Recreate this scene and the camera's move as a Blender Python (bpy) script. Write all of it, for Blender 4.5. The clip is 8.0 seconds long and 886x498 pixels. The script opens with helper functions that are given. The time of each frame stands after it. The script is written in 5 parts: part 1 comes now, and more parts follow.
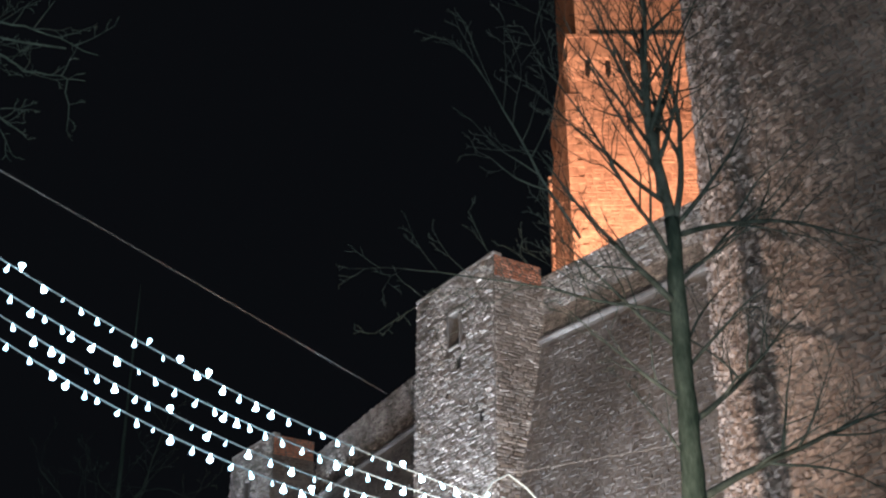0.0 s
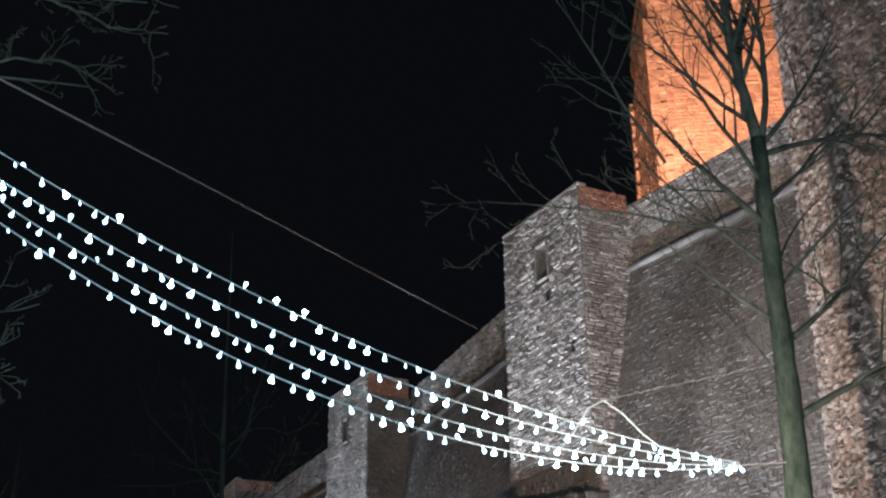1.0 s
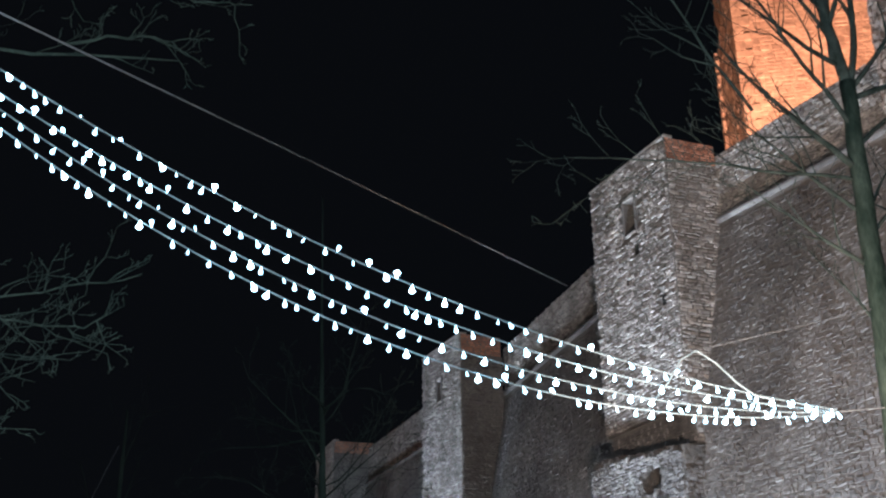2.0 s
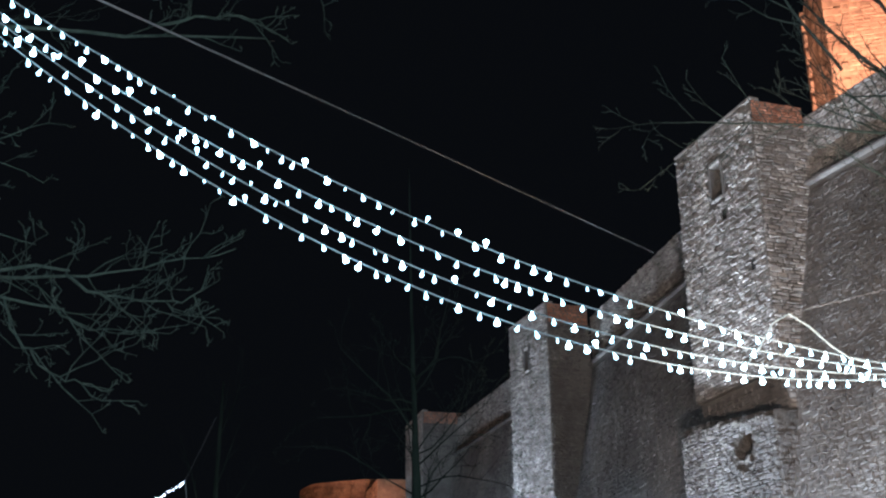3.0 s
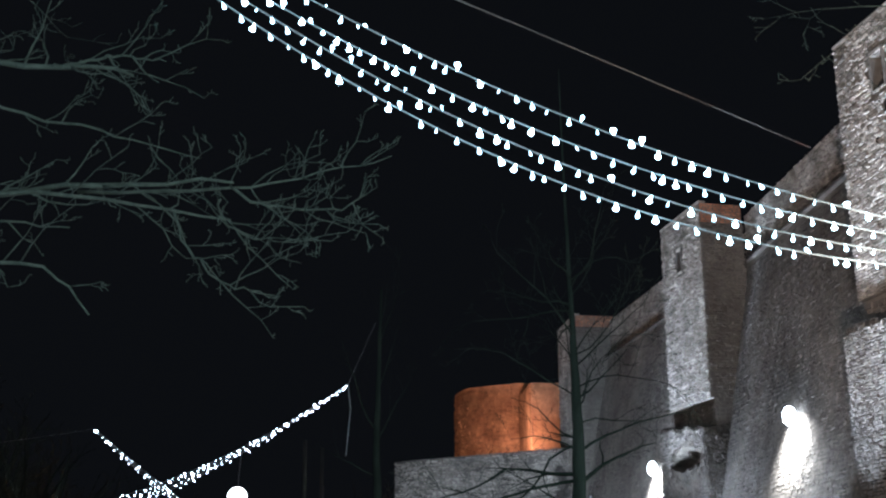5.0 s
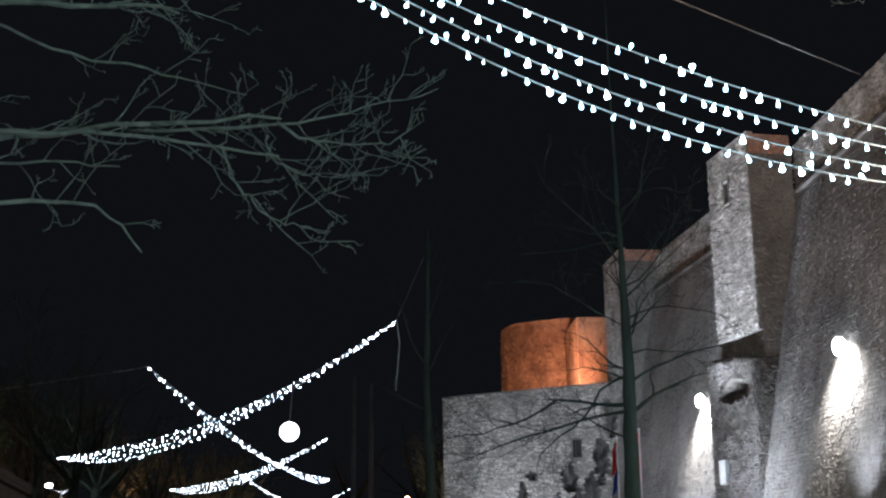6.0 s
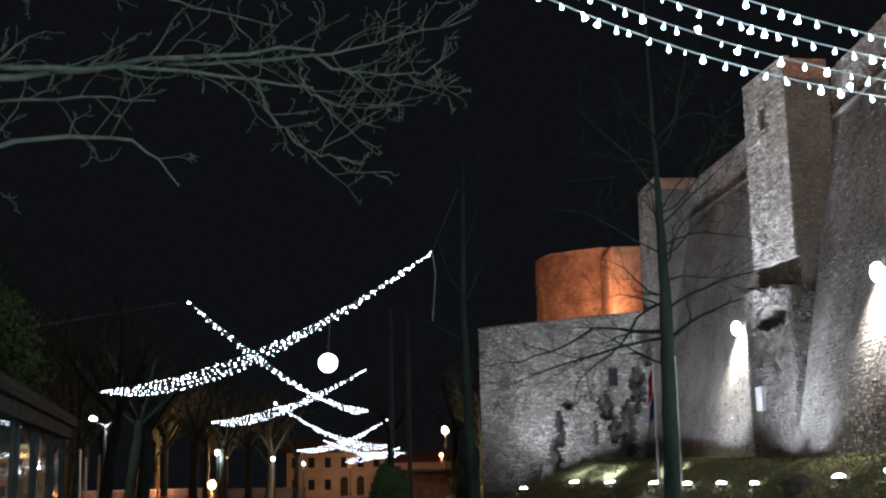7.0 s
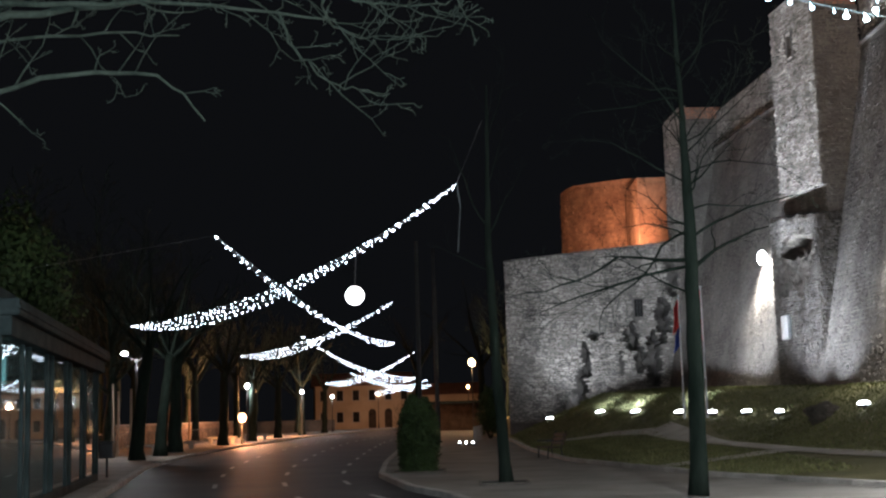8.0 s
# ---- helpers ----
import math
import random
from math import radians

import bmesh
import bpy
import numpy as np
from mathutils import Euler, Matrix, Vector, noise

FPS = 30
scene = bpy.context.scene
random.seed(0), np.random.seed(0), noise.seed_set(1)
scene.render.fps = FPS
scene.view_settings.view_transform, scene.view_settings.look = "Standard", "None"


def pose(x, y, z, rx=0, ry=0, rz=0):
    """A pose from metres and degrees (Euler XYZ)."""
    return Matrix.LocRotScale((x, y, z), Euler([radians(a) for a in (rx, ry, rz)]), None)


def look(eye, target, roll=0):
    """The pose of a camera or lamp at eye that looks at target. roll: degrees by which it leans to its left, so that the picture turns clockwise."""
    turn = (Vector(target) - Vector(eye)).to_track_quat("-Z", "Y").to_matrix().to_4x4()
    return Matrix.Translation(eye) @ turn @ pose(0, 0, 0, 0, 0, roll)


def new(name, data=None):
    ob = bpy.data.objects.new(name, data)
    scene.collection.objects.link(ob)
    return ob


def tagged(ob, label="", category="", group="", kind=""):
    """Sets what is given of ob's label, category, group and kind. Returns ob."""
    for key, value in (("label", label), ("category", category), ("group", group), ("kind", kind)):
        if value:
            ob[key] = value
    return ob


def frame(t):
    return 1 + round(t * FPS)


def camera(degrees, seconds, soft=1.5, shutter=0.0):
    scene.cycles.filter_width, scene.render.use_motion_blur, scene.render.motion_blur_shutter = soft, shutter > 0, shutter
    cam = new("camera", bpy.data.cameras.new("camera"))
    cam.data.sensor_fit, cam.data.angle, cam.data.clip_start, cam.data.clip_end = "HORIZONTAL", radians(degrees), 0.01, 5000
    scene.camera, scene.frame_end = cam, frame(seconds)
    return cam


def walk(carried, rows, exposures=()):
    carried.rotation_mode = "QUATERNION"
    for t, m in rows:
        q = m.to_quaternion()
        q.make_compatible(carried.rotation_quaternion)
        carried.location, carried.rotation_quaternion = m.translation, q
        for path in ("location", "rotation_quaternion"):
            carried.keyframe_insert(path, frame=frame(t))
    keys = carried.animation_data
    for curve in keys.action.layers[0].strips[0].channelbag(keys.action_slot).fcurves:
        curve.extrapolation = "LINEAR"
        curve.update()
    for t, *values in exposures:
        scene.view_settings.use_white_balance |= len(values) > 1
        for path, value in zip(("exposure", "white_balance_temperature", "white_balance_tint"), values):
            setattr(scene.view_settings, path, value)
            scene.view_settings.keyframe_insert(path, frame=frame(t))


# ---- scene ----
cam = camera(40.09, 8.0, soft=2.3)
PATH = [
    (0.0, pose(0.531, 0.457, 2.145, 117.28, 0.12, -25.56)),
    (0.5, pose(0.502, 0.424, 2.099, 115.77, 0.54, -23.39)),
    (1.0, pose(0.458, 0.372, 2.036, 114.35, 0.94, -20.75)),
    (1.5, pose(0.420, 0.298, 1.984, 113.34, 1.19, -18.39)),
    (3.0, pose(0.269, 0.117, 1.858, 111.28, 0.95, -12.05)),
    (3.5, pose(0.230, 0.098, 1.844, 110.56, 0.72, -10.21)),
    (4.0, pose(0.202, 0.100, 1.831, 109.52, 0.48, -8.19)),
    (4.5, pose(0.165, 0.091, 1.804, 108.32, 0.36, -6.43)),
    (6.0, pose(0.040, 0.141, 1.714, 104.05, 0.71, -2.77)),
    (6.5, pose(0.023, 0.141, 1.695, 102.52, 0.93, -1.87)),
    (7.0, pose(0.000, 0.120, 1.664, 100.89, 1.21, -1.04)),
    (7.5, pose(0.001, 0.046, 1.601, 99.42, 1.49, -0.34)),
    (8.0, pose(-0.000, -0.000, 1.600, 97.80, 1.68, 0.23)),
]
walk(cam, PATH, [(0.0, 0.38, 5600, 8), (1.5, 0.26, 5400, 7), (3.2, 0.3, 5300, 6), (5.0, 0.7, 5500, 7), (6.5, 0.95, 5850, 9), (8.0, 0.75, 6000, 9)])

# ---------------------------------------------------------------- world and exposure
world = bpy.data.worlds.new("night_sky")
scene.world = world
world.use_nodes = True
wbg = world.node_tree.nodes["Background"]
wbg.inputs[0].default_value = (0.85, 0.88, 1.0, 1)
wbg.inputs[1].default_value = 0.0029

WARM = (1.0, 0.82, 0.62)
COOL = (0.86, 0.93, 1.0)
WHITE = (1.0, 0.97, 0.93)
SODIUM = (1.0, 0.45, 0.26)


def lamp(name, kind, at, aim, watts, colour, size=0.15, cone=60, blend=0.6):
    data = bpy.data.lights.new(name, kind)
    data.energy, data.color = watts, colour
    if kind == "AREA":
        data.size = size
    else:
        data.shadow_soft_size = size
    if kind == "SPOT":
        data.spot_size, data.spot_blend = radians(cone), blend
    ob = new(name, data)
    ob.matrix_world = look(at, aim) if aim else Matrix.Translation(at)
    return ob


# ---------------------------------------------------------------- materials
def material(name, rough=0.8, metal=0.0):
    m = bpy.data.materials.new(name)
    m.use_nodes = True
    t = m.node_tree
    b = t.nodes["Principled BSDF"]
    b.inputs["Roughness"].default_value = rough
    b.inputs["Metallic"].default_value = metal
    return m, t, b


def noise_node(t, scale, detail=6, rough=0.6, stretch=None):
    tc = t.nodes.new("ShaderNodeTexCoord")
    n = t.nodes.new("ShaderNodeTexNoise")
    n.inputs["Scale"].default_value, n.inputs["Detail"].default_value, n.inputs["Roughness"].default_value = scale, detail, rough
    if stretch:
        mp = t.nodes.new("ShaderNodeMapping")
        mp.inputs["Scale"].default_value = stretch
        t.links.new(tc.outputs["Object"], mp.inputs["Vector"])
        t.links.new(mp.outputs["Vector"], n.inputs["Vector"])
    else:
        t.links.new(tc.outputs["Object"], n.inputs["Vector"])
    return n


def ramp(t, stops):
    r = t.nodes.new("ShaderNodeValToRGB")
    els = r.color_ramp.elements
    while len(els) < len(stops):
        els.new(0.5)
    for e, (p, c) in zip(els, stops):
        e.position, e.color = p, (*c, 1)
    return r


def mix(t, mode, fac, a, b):
    m = t.nodes.new("ShaderNodeMix")
    m.data_type, m.blend_type = "RGBA", mode
    for sock, v in ((m.inputs["Factor"], fac), (m.inputs["A"], a), (m.inputs["B"], b)):
        if hasattr(v, "is_output"):
            t.links.new(v, sock)
        elif isinstance(v, tuple):
            sock.default_value = (*v, 1)
        else:
            sock.default_value = v
    return m.outputs["Result"]


def surface(name, dark, light, scale=1.5, fine=14.0, bump=0.4, rough=0.85, per_piece=0.0, metal=0.0, stain=0.5, stretch=None, dist=0.02, shine=0.25, weather=0.0):
    """Two scales of noise in colour, fine relief, and a shade of its own for each piece."""
    m, t, b = material(name, rough, metal)
    b.inputs["Specular IOR Level"].default_value = shine
    big, small = noise_node(t, scale, 5, 0.6, stretch), noise_node(t, fine, 8, 0.7, stretch)
    mid = tuple((p + q) / 2 for p, q in zip(dark, light))
    r1 = ramp(t, [(0.3, dark), (0.52, mid), (0.75, light)])
    t.links.new(big.outputs["Fac"], r1.inputs["Fac"])
    r2 = ramp(t, [(0.25, (0.45, 0.45, 0.45)), (0.7, (1.15, 1.12, 1.08))])
    t.links.new(small.outputs["Fac"], r2.inputs["Fac"])
    col = mix(t, "MULTIPLY", stain, r1.outputs["Color"], r2.outputs["Color"])
    if weather:
        runs = noise_node(t, 0.55, 7, 0.68, (1, 1, 0.3))
        r4 = ramp(t, [(0.32, (0.42, 0.40, 0.38)), (0.5, (0.9, 0.89, 0.88)), (0.68, (1.25, 1.23, 1.2))])
        t.links.new(runs.outputs["Fac"], r4.inputs["Fac"])
        col = mix(t, "MULTIPLY", weather, col, r4.outputs["Color"])
    if per_piece:
        geo, info = t.nodes.new("ShaderNodeNewGeometry"), t.nodes.new("ShaderNodeObjectInfo")
        add = t.nodes.new("ShaderNodeMath")
        add.operation = "ADD"
        t.links.new(geo.outputs["Random Per Island"], add.inputs[0])
        t.links.new(info.outputs["Random"], add.inputs[1])
        fr = t.nodes.new("ShaderNodeMath")
        fr.operation = "FRACT"
        t.links.new(add.outputs[0], fr.inputs[0])
        r3 = ramp(t, [(0.0, (0.5, 0.47, 0.45)), (0.35, (0.85, 0.83, 0.8)), (0.7, (1.0, 0.97, 0.93)), (1.0, (1.3, 1.26, 1.2))])
        t.links.new(fr.outputs[0], r3.inputs["Fac"])
        col = mix(t, "MULTIPLY", per_piece, col, r3.outputs["Color"])
    t.links.new(col, b.inputs["Base Color"])
    bp = t.nodes.new("ShaderNodeBump")
    bp.inputs["Strength"].default_value, bp.inputs["Distance"].default_value = bump, dist
    t.links.new(small.outputs["Fac"], bp.inputs["Height"])
    t.links.new(bp.outputs["Normal"], b.inputs["Normal"])
    return m


def glow(name, colour, strength):
    m, t, b = material(name, 0.5)
    b.inputs["Base Color"].default_value = (*colour, 1)
    b.inputs["Emission Color"].default_value = (*colour, 1)
    b.inputs["Emission Strength"].default_value = strength
    return m


def glass(name, tint, rough=0.03, alpha=0.35):
    m, t, b = material(name, rough)
    b.inputs["Base Color"].default_value = (*tint, 1)
    b.inputs["Transmission Weight"].default_value = alpha
    b.inputs["IOR"].default_value = 1.45
    return m


RUBBLE = surface("broken_rubble_core", (0.06, 0.054, 0.048), (0.24, 0.215, 0.19), 0.8, 6, 1.0, 0.95, 0.5, stain=0.9, dist=0.12)
DARKROCK = surface("brown_rock", (0.045, 0.04, 0.034), (0.15, 0.13, 0.11), 2.0, 12, 1.0, 0.9, 0, stain=0.8, dist=0.06)
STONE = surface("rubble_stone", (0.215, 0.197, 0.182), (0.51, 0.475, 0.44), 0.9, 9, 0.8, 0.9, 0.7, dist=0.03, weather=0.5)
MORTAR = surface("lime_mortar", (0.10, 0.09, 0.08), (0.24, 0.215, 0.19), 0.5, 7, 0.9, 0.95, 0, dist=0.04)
# stone of the scarps; also the darker shade colour of dim tower sides
SCARP = surface("weathered_scarp_and_shaded_side_stone", (0.085, 0.077, 0.072), (0.255, 0.235, 0.22), 0.35, 5, 0.8, 0.93, 0.45, dist=0.04, weather=0.8)
DRESSED = surface("dressed_limestone", (0.34, 0.31, 0.28), (0.55, 0.51, 0.46), 1.2, 16, 0.35, 0.8, 0.3)
# red brick, saturated further to carry the orange light on the tower heads
BRICK = surface("orange_lit_brick", (0.36, 0.15, 0.09), (0.60, 0.30, 0.20), 1.5, 18, 0.5, 0.9, 0.7)
KEEPSTONE = surface("ochre_keep_stone", (0.30, 0.21, 0.15), (0.56, 0.43, 0.31), 0.45, 2.2, 0.8, 0.9, 0.22, stain=0.95, dist=0.06, weather=0.35)
TOWERSTONE = surface("orange_tower_rubble", (0.22, 0.13, 0.085), (0.50, 0.33, 0.21), 0.8, 3.0, 1.0, 0.9, 0.6, stain=0.9, dist=0.08, weather=0.6)
BARK = surface("grey_green_bark", (0.008, 0.013, 0.010), (0.027, 0.037, 0.030), 3, 30, 0.9, 0.95, 0, stretch=(1, 1, 0.25), shine=0.05)
MOSSBARK = surface("mossy_bark", (0.012, 0.022, 0.017), (0.075, 0.10, 0.08), 4, 22, 1.0, 0.95, 0, stain=0.95, stretch=(1, 1, 0.3), shine=0.05)
LIMBBARK = surface("dark_limb_bark", (0.022, 0.03, 0.025), (0.075, 0.092, 0.078), 4, 30, 0.6, 0.95, shine=0.05)
TWIG = surface("bare_twig_bark", (0.022, 0.034, 0.026), (0.074, 0.098, 0.078), 6, 40, 0.4, 0.9)
ASPHALT = surface("worn_asphalt", (0.035, 0.035, 0.037), (0.085, 0.083, 0.08), 0.35, 60, 0.5, 0.55, dist=0.008, shine=0.08)
PAVING = surface("pavement_asphalt", (0.17, 0.158, 0.14), (0.34, 0.32, 0.29), 0.5, 30, 0.4, 0.8, dist=0.01)
KERB = surface("pale_kerb_stone", (0.26, 0.25, 0.23), (0.48, 0.46, 0.43), 1.5, 20, 0.4, 0.8, 0.3)
GRASSGROUND = surface("lawn_soil", (0.105, 0.105, 0.045), (0.24, 0.22, 0.11), 0.6, 12, 0.8, 0.95, dist=0.05)
BLADES = surface("grass_blades", (0.09, 0.10, 0.038), (0.20, 0.20, 0.085), 0.8, 20, 0.2, 0.8, 0.5)
GRAVEL = surface("pale_gravel_path", (0.36, 0.33, 0.28), (0.58, 0.54, 0.48), 0.8, 25, 0.5, 0.95)
LEAF = surface("evergreen_leaf", (0.022, 0.04, 0.014), (0.06, 0.095, 0.034), 2, 20, 0.2, 0.6, 0.6, shine=0.15)
IRON = surface("dark_painted_iron", (0.02, 0.021, 0.022), (0.045, 0.045, 0.047), 4, 30, 0.15, 0.45)
STEEL = surface("galvanised_steel", (0.35, 0.36, 0.37), (0.55, 0.56, 0.57), 3, 40, 0.1, 0.4, metal=0.8)
WIRE = surface("white_cable", (0.22, 0.27, 0.28), (0.36, 0.43, 0.44), 5, 40, 0.1, 0.5)
DARKWIRE = surface("grey_steel_cable", (0.2, 0.2, 0.2), (0.32, 0.32, 0.32), 5, 40, 0.1, 0.5)
PLASTER = surface("ochre_plaster", (0.40, 0.29, 0.18), (0.58, 0.44, 0.30), 0.3, 6, 0.3, 0.9)
ROOFTILE = surface("clay_roof_tile", (0.16, 0.08, 0.05), (0.30, 0.16, 0.10), 1.0, 10, 0.5, 0.9)
DARKWOOD = surface("dark_wood", (0.035, 0.025, 0.018), (0.09, 0.065, 0.045), 2, 20, 0.3, 0.6, stretch=(1, 6, 1), shine=0.1)
# near-black colour for the shade inside openings, and for bare soil
VOID = surface("opening_shade_and_dark_soil", (0.012, 0.011, 0.010), (0.03, 0.027, 0.024), 2, 20, 0.2, 0.95)
ROADPAINT = surface("worn_road_paint", (0.30, 0.30, 0.29), (0.62, 0.62, 0.60), 3, 25, 0.2, 0.6)
REDCLOTH = surface("red_flag_cloth", (0.45, 0.03, 0.03), (0.65, 0.06, 0.055), 2, 40, 0.2, 0.8)
BLUECLOTH = surface("blue_flag_cloth", (0.02, 0.04, 0.22), (0.05, 0.09, 0.4), 2, 40, 0.2, 0.8)
WHITEPAINT = surface("white_enamel", (0.6, 0.6, 0.6), (0.8, 0.8, 0.8), 2, 20, 0.1, 0.4)
KIOSKMETAL = surface("kiosk_green_metal", (0.016, 0.024, 0.025), (0.042, 0.056, 0.056), 2, 25, 0.15, 0.85, shine=0.02)
KIOSKWALL = surface("kiosk_inner_panel", (0.05, 0.046, 0.038), (0.11, 0.10, 0.085), 1, 18, 0.15, 0.7)
GLASS = glass("window_glass", (0.7, 0.82, 0.82), 0.02, 1.0)
KIOSKGLASS = glass("dark_tinted_glass", (0.30, 0.38, 0.36), 0.02, 0.9)
BULB = glow("led_bulb_light", (0.66, 0.92, 1.0), 16)
BULBSOFT = glow("small_led_light", (0.62, 0.9, 1.0), 6)
FARBULB = glow("far_led_light", (0.84, 0.93, 1.0), 14)
GLOBE = glow("white_globe_light", (1.0, 0.97, 0.93), 4)
HEADWHITE = glow("white_lamp_head", (0.95, 0.98, 1.0), 20)
HEADWARM = glow("warm_lamp_head", (1.0, 0.62, 0.30), 14)
HEADORANGE = glow("orange_lamp_head", (1.0, 0.5, 0.25), 6)
FLOODGLASS = glow("floodlight_glass", (0.97, 0.99, 1.0), 12)


# ---------------------------------------------------------------- building blocks
def mesh_from(name, verts, faces, mat, smooth=False):
    me = bpy.data.meshes.new(name)
    me.from_pydata([tuple(v) for v in verts], [], faces)
    me.materials.append(mat)
    if smooth:
        me.polygons.foreach_set("use_smooth", [True] * len(me.polygons))
    me.update()
    return me


def thing(name, at=(0, 0, 0), label="", category="", group="", kind="", turn=0):
    ob = new(name)
    ob.matrix_world = pose(*at, 0, 0, turn)
    ob.empty_display_size = 0.2
    return tagged(ob, label, category, group, kind)


def part(name, data, mat, parent, label="", kind=""):
    """One mesh object under a thing or a part; data: a bmesh, a mesh, or (verts, faces)."""
    if isinstance(data, bmesh.types.BMesh):
        me = bpy.data.meshes.new(name)
        bmesh.ops.recalc_face_normals(data, faces=data.faces)
        data.to_mesh(me)
        data.free()
        me.materials.append(mat)
    elif isinstance(data, tuple):
        me = mesh_from(name, data[0], data[1], mat)
    else:
        me = data
    ob = new(name, me)
    ob.parent = parent
    return tagged(ob, label, kind=kind)


def solo(name, data, mat, label, category="", kind="", group=""):
    ob = part(name, data, mat, None)
    return tagged(ob, label, category, group, kind)


def box(x0, x1, y0, y1, z0, z1, bevel=0.0, bm=None):
    bm = bm or bmesh.new()
    r = bmesh.ops.create_cube(bm, size=1)
    for v in r["verts"]:
        v.co = Vector((x0 + (v.co.x + 0.5) * (x1 - x0), y0 + (v.co.y + 0.5) * (y1 - y0), z0 + (v.co.z + 0.5) * (z1 - z0)))
    if bevel:
        es = list({e for v in r["verts"] for e in v.link_edges})
        bmesh.ops.bevel(bm, geom=es, offset=bevel, segments=2, affect="EDGES", profile=0.6)
    return bm


def rod(p, q, r0, r1=None, sides=10, bm=None):
    bm = bm or bmesh.new()
    p, q = Vector(p), Vector(q)
    r1 = r0 if r1 is None else r1
    d = q - p
    rot = d.to_track_quat("Z", "Y").to_matrix().to_4x4()
    bmesh.ops.create_cone(bm, cap_ends=True, segments=sides, radius1=r0, radius2=r1, depth=d.length,
                          matrix=Matrix.Translation((p + q) / 2) @ rot)
    return bm


def ball(at, r, seg=16, rings=10, squash=(1, 1, 1), bm=None):
    bm = bm or bmesh.new()
    bmesh.ops.create_uvsphere(bm, u_segments=seg, v_segments=rings, radius=1,
                              matrix=Matrix.Translation(at) @ Matrix.Diagonal((r * squash[0], r * squash[1], r * squash[2], 1)))
    return bm


def tube(points, radii, sides=6):
    """Verts and faces of a bent, tapering tube."""
    verts, faces = [], []
    pts = [Vector(p) for p in points]
    side = Vector((0.31, 0.87, 0.38))
    for i, p in enumerate(pts):
        d = (pts[min(i + 1, len(pts) - 1)] - pts[max(i - 1, 0)]).normalized()
        a = d.cross(side)
        if a.length < 0.05:
            a = d.cross(Vector((1, 0, 0)))
        a.normalize()
        b = d.cross(a)
        for k in range(sides):
            w = 2 * math.pi * k / sides
            verts.append(p + (a * math.cos(w) + b * math.sin(w)) * radii[i])
    for i in range(len(pts) - 1):
        for k in range(sides):
            a, b = i * sides + k, i * sides + (k + 1) % sides
            faces.append((a, b, b + sides, a + sides))
    faces.append(tuple(range(sides))[::-1])
    faces.append(tuple(range((len(pts) - 1) * sides, len(pts) * sides)))
    return verts, faces


def join(lists):
    verts, faces = [], []
    for v, f in lists:
        n = len(verts)
        verts += v
        faces += [tuple(i + n for i in q) for q in f]
    return verts, faces


def masonry(surf, width, height, course=0.2, length=0.38, depth=0.05, seed=1, keep=None, loose=0.25):
    """Coursed rubble on surf(u, v) -> (place, normal): a list of stones, each (verts, faces, u, v)."""
    rng = random.Random(seed)
    stones = []
    v = 0.0
    while v < height - 0.05:
        h = min(course * rng.uniform(0.7, 1.35), height - v)
        u = -rng.random() * length
        while u < width:
            w = length * rng.uniform(0.55, 1.6)
            u0, u1 = max(u, 0), min(u + w, width)
            if u1 - u0 > 0.08 and (keep is None or keep((u0 + u1) / 2, v + h / 2)):
                g = rng.uniform(0.008, 0.028)
                d = depth * rng.uniform(0.3, 1.5)
                jit = lambda s: rng.uniform(-s, s)
                low, top = [], []
                for a, b in ((u0 + g, v + g), (u1 - g, v + g), (u1 - g, v + h - g), (u0 + g, v + h - g)):
                    a2, b2 = a + jit(loose * 0.09), b + jit(loose * 0.12)
                    p, n = surf(a2, b2)
                    low.append(p - n * 0.03)
                    ca, cb = a2 + ((u0 + u1) / 2 - a2) * rng.uniform(0.1, 0.3), b2 + (v + h / 2 - b2) * rng.uniform(0.12, 0.35)
                    p2, n2 = surf(ca, cb)
                    top.append(p2 + n2 * d * rng.uniform(0.7, 1.25))
                stones.append((low + top, [(4, 5, 6, 7), (0, 1, 5, 4), (1, 2, 6, 5), (2, 3, 7, 6), (3, 0, 4, 7)], u0, v))
            u += w
        v += h
    return stones


def lay(stones, parent, mat, near, name="stone"):
    """The stones nearest the walk as parts of their own, the rest joined."""
    ordered = sorted(stones, key=lambda s: near(s[2], s[3]))
    single, rest = ordered[:STONE_PARTS], ordered[STONE_PARTS:]
    for verts, faces, u, v in single:
        part(name, (verts, faces), mat, parent)
    if rest:
        part("rubble_facing", join([(s[0], s[1]) for s in rest]), mat, parent, "coursed rubble stone facing", kind="stuff")


STONE_PARTS = 300


def flat(p0, du, dv, dn):
    p0, du, dv, dn = Vector(p0), Vector(du), Vector(dv), Vector(dn)
    return lambda u, v: (p0 + du * u + dv * v, dn)


# ---------------------------------------------------------------- ground
KERB_LINE = [(0, 17), (12, 12.5), (22.2, 7.8), (27.5, 5.7), (38, 3.6), (50, 3.2), (66, 3.4), (90, 3.0), (400, 3.0)]


def along(line, y):
    for (y0, x0), (y1, x1) in zip(line, line[1:]):
        if y <= y1:
            return x0 + (x1 - x0) * (y - y0) / (y1 - y0)
    return line[-1][1]


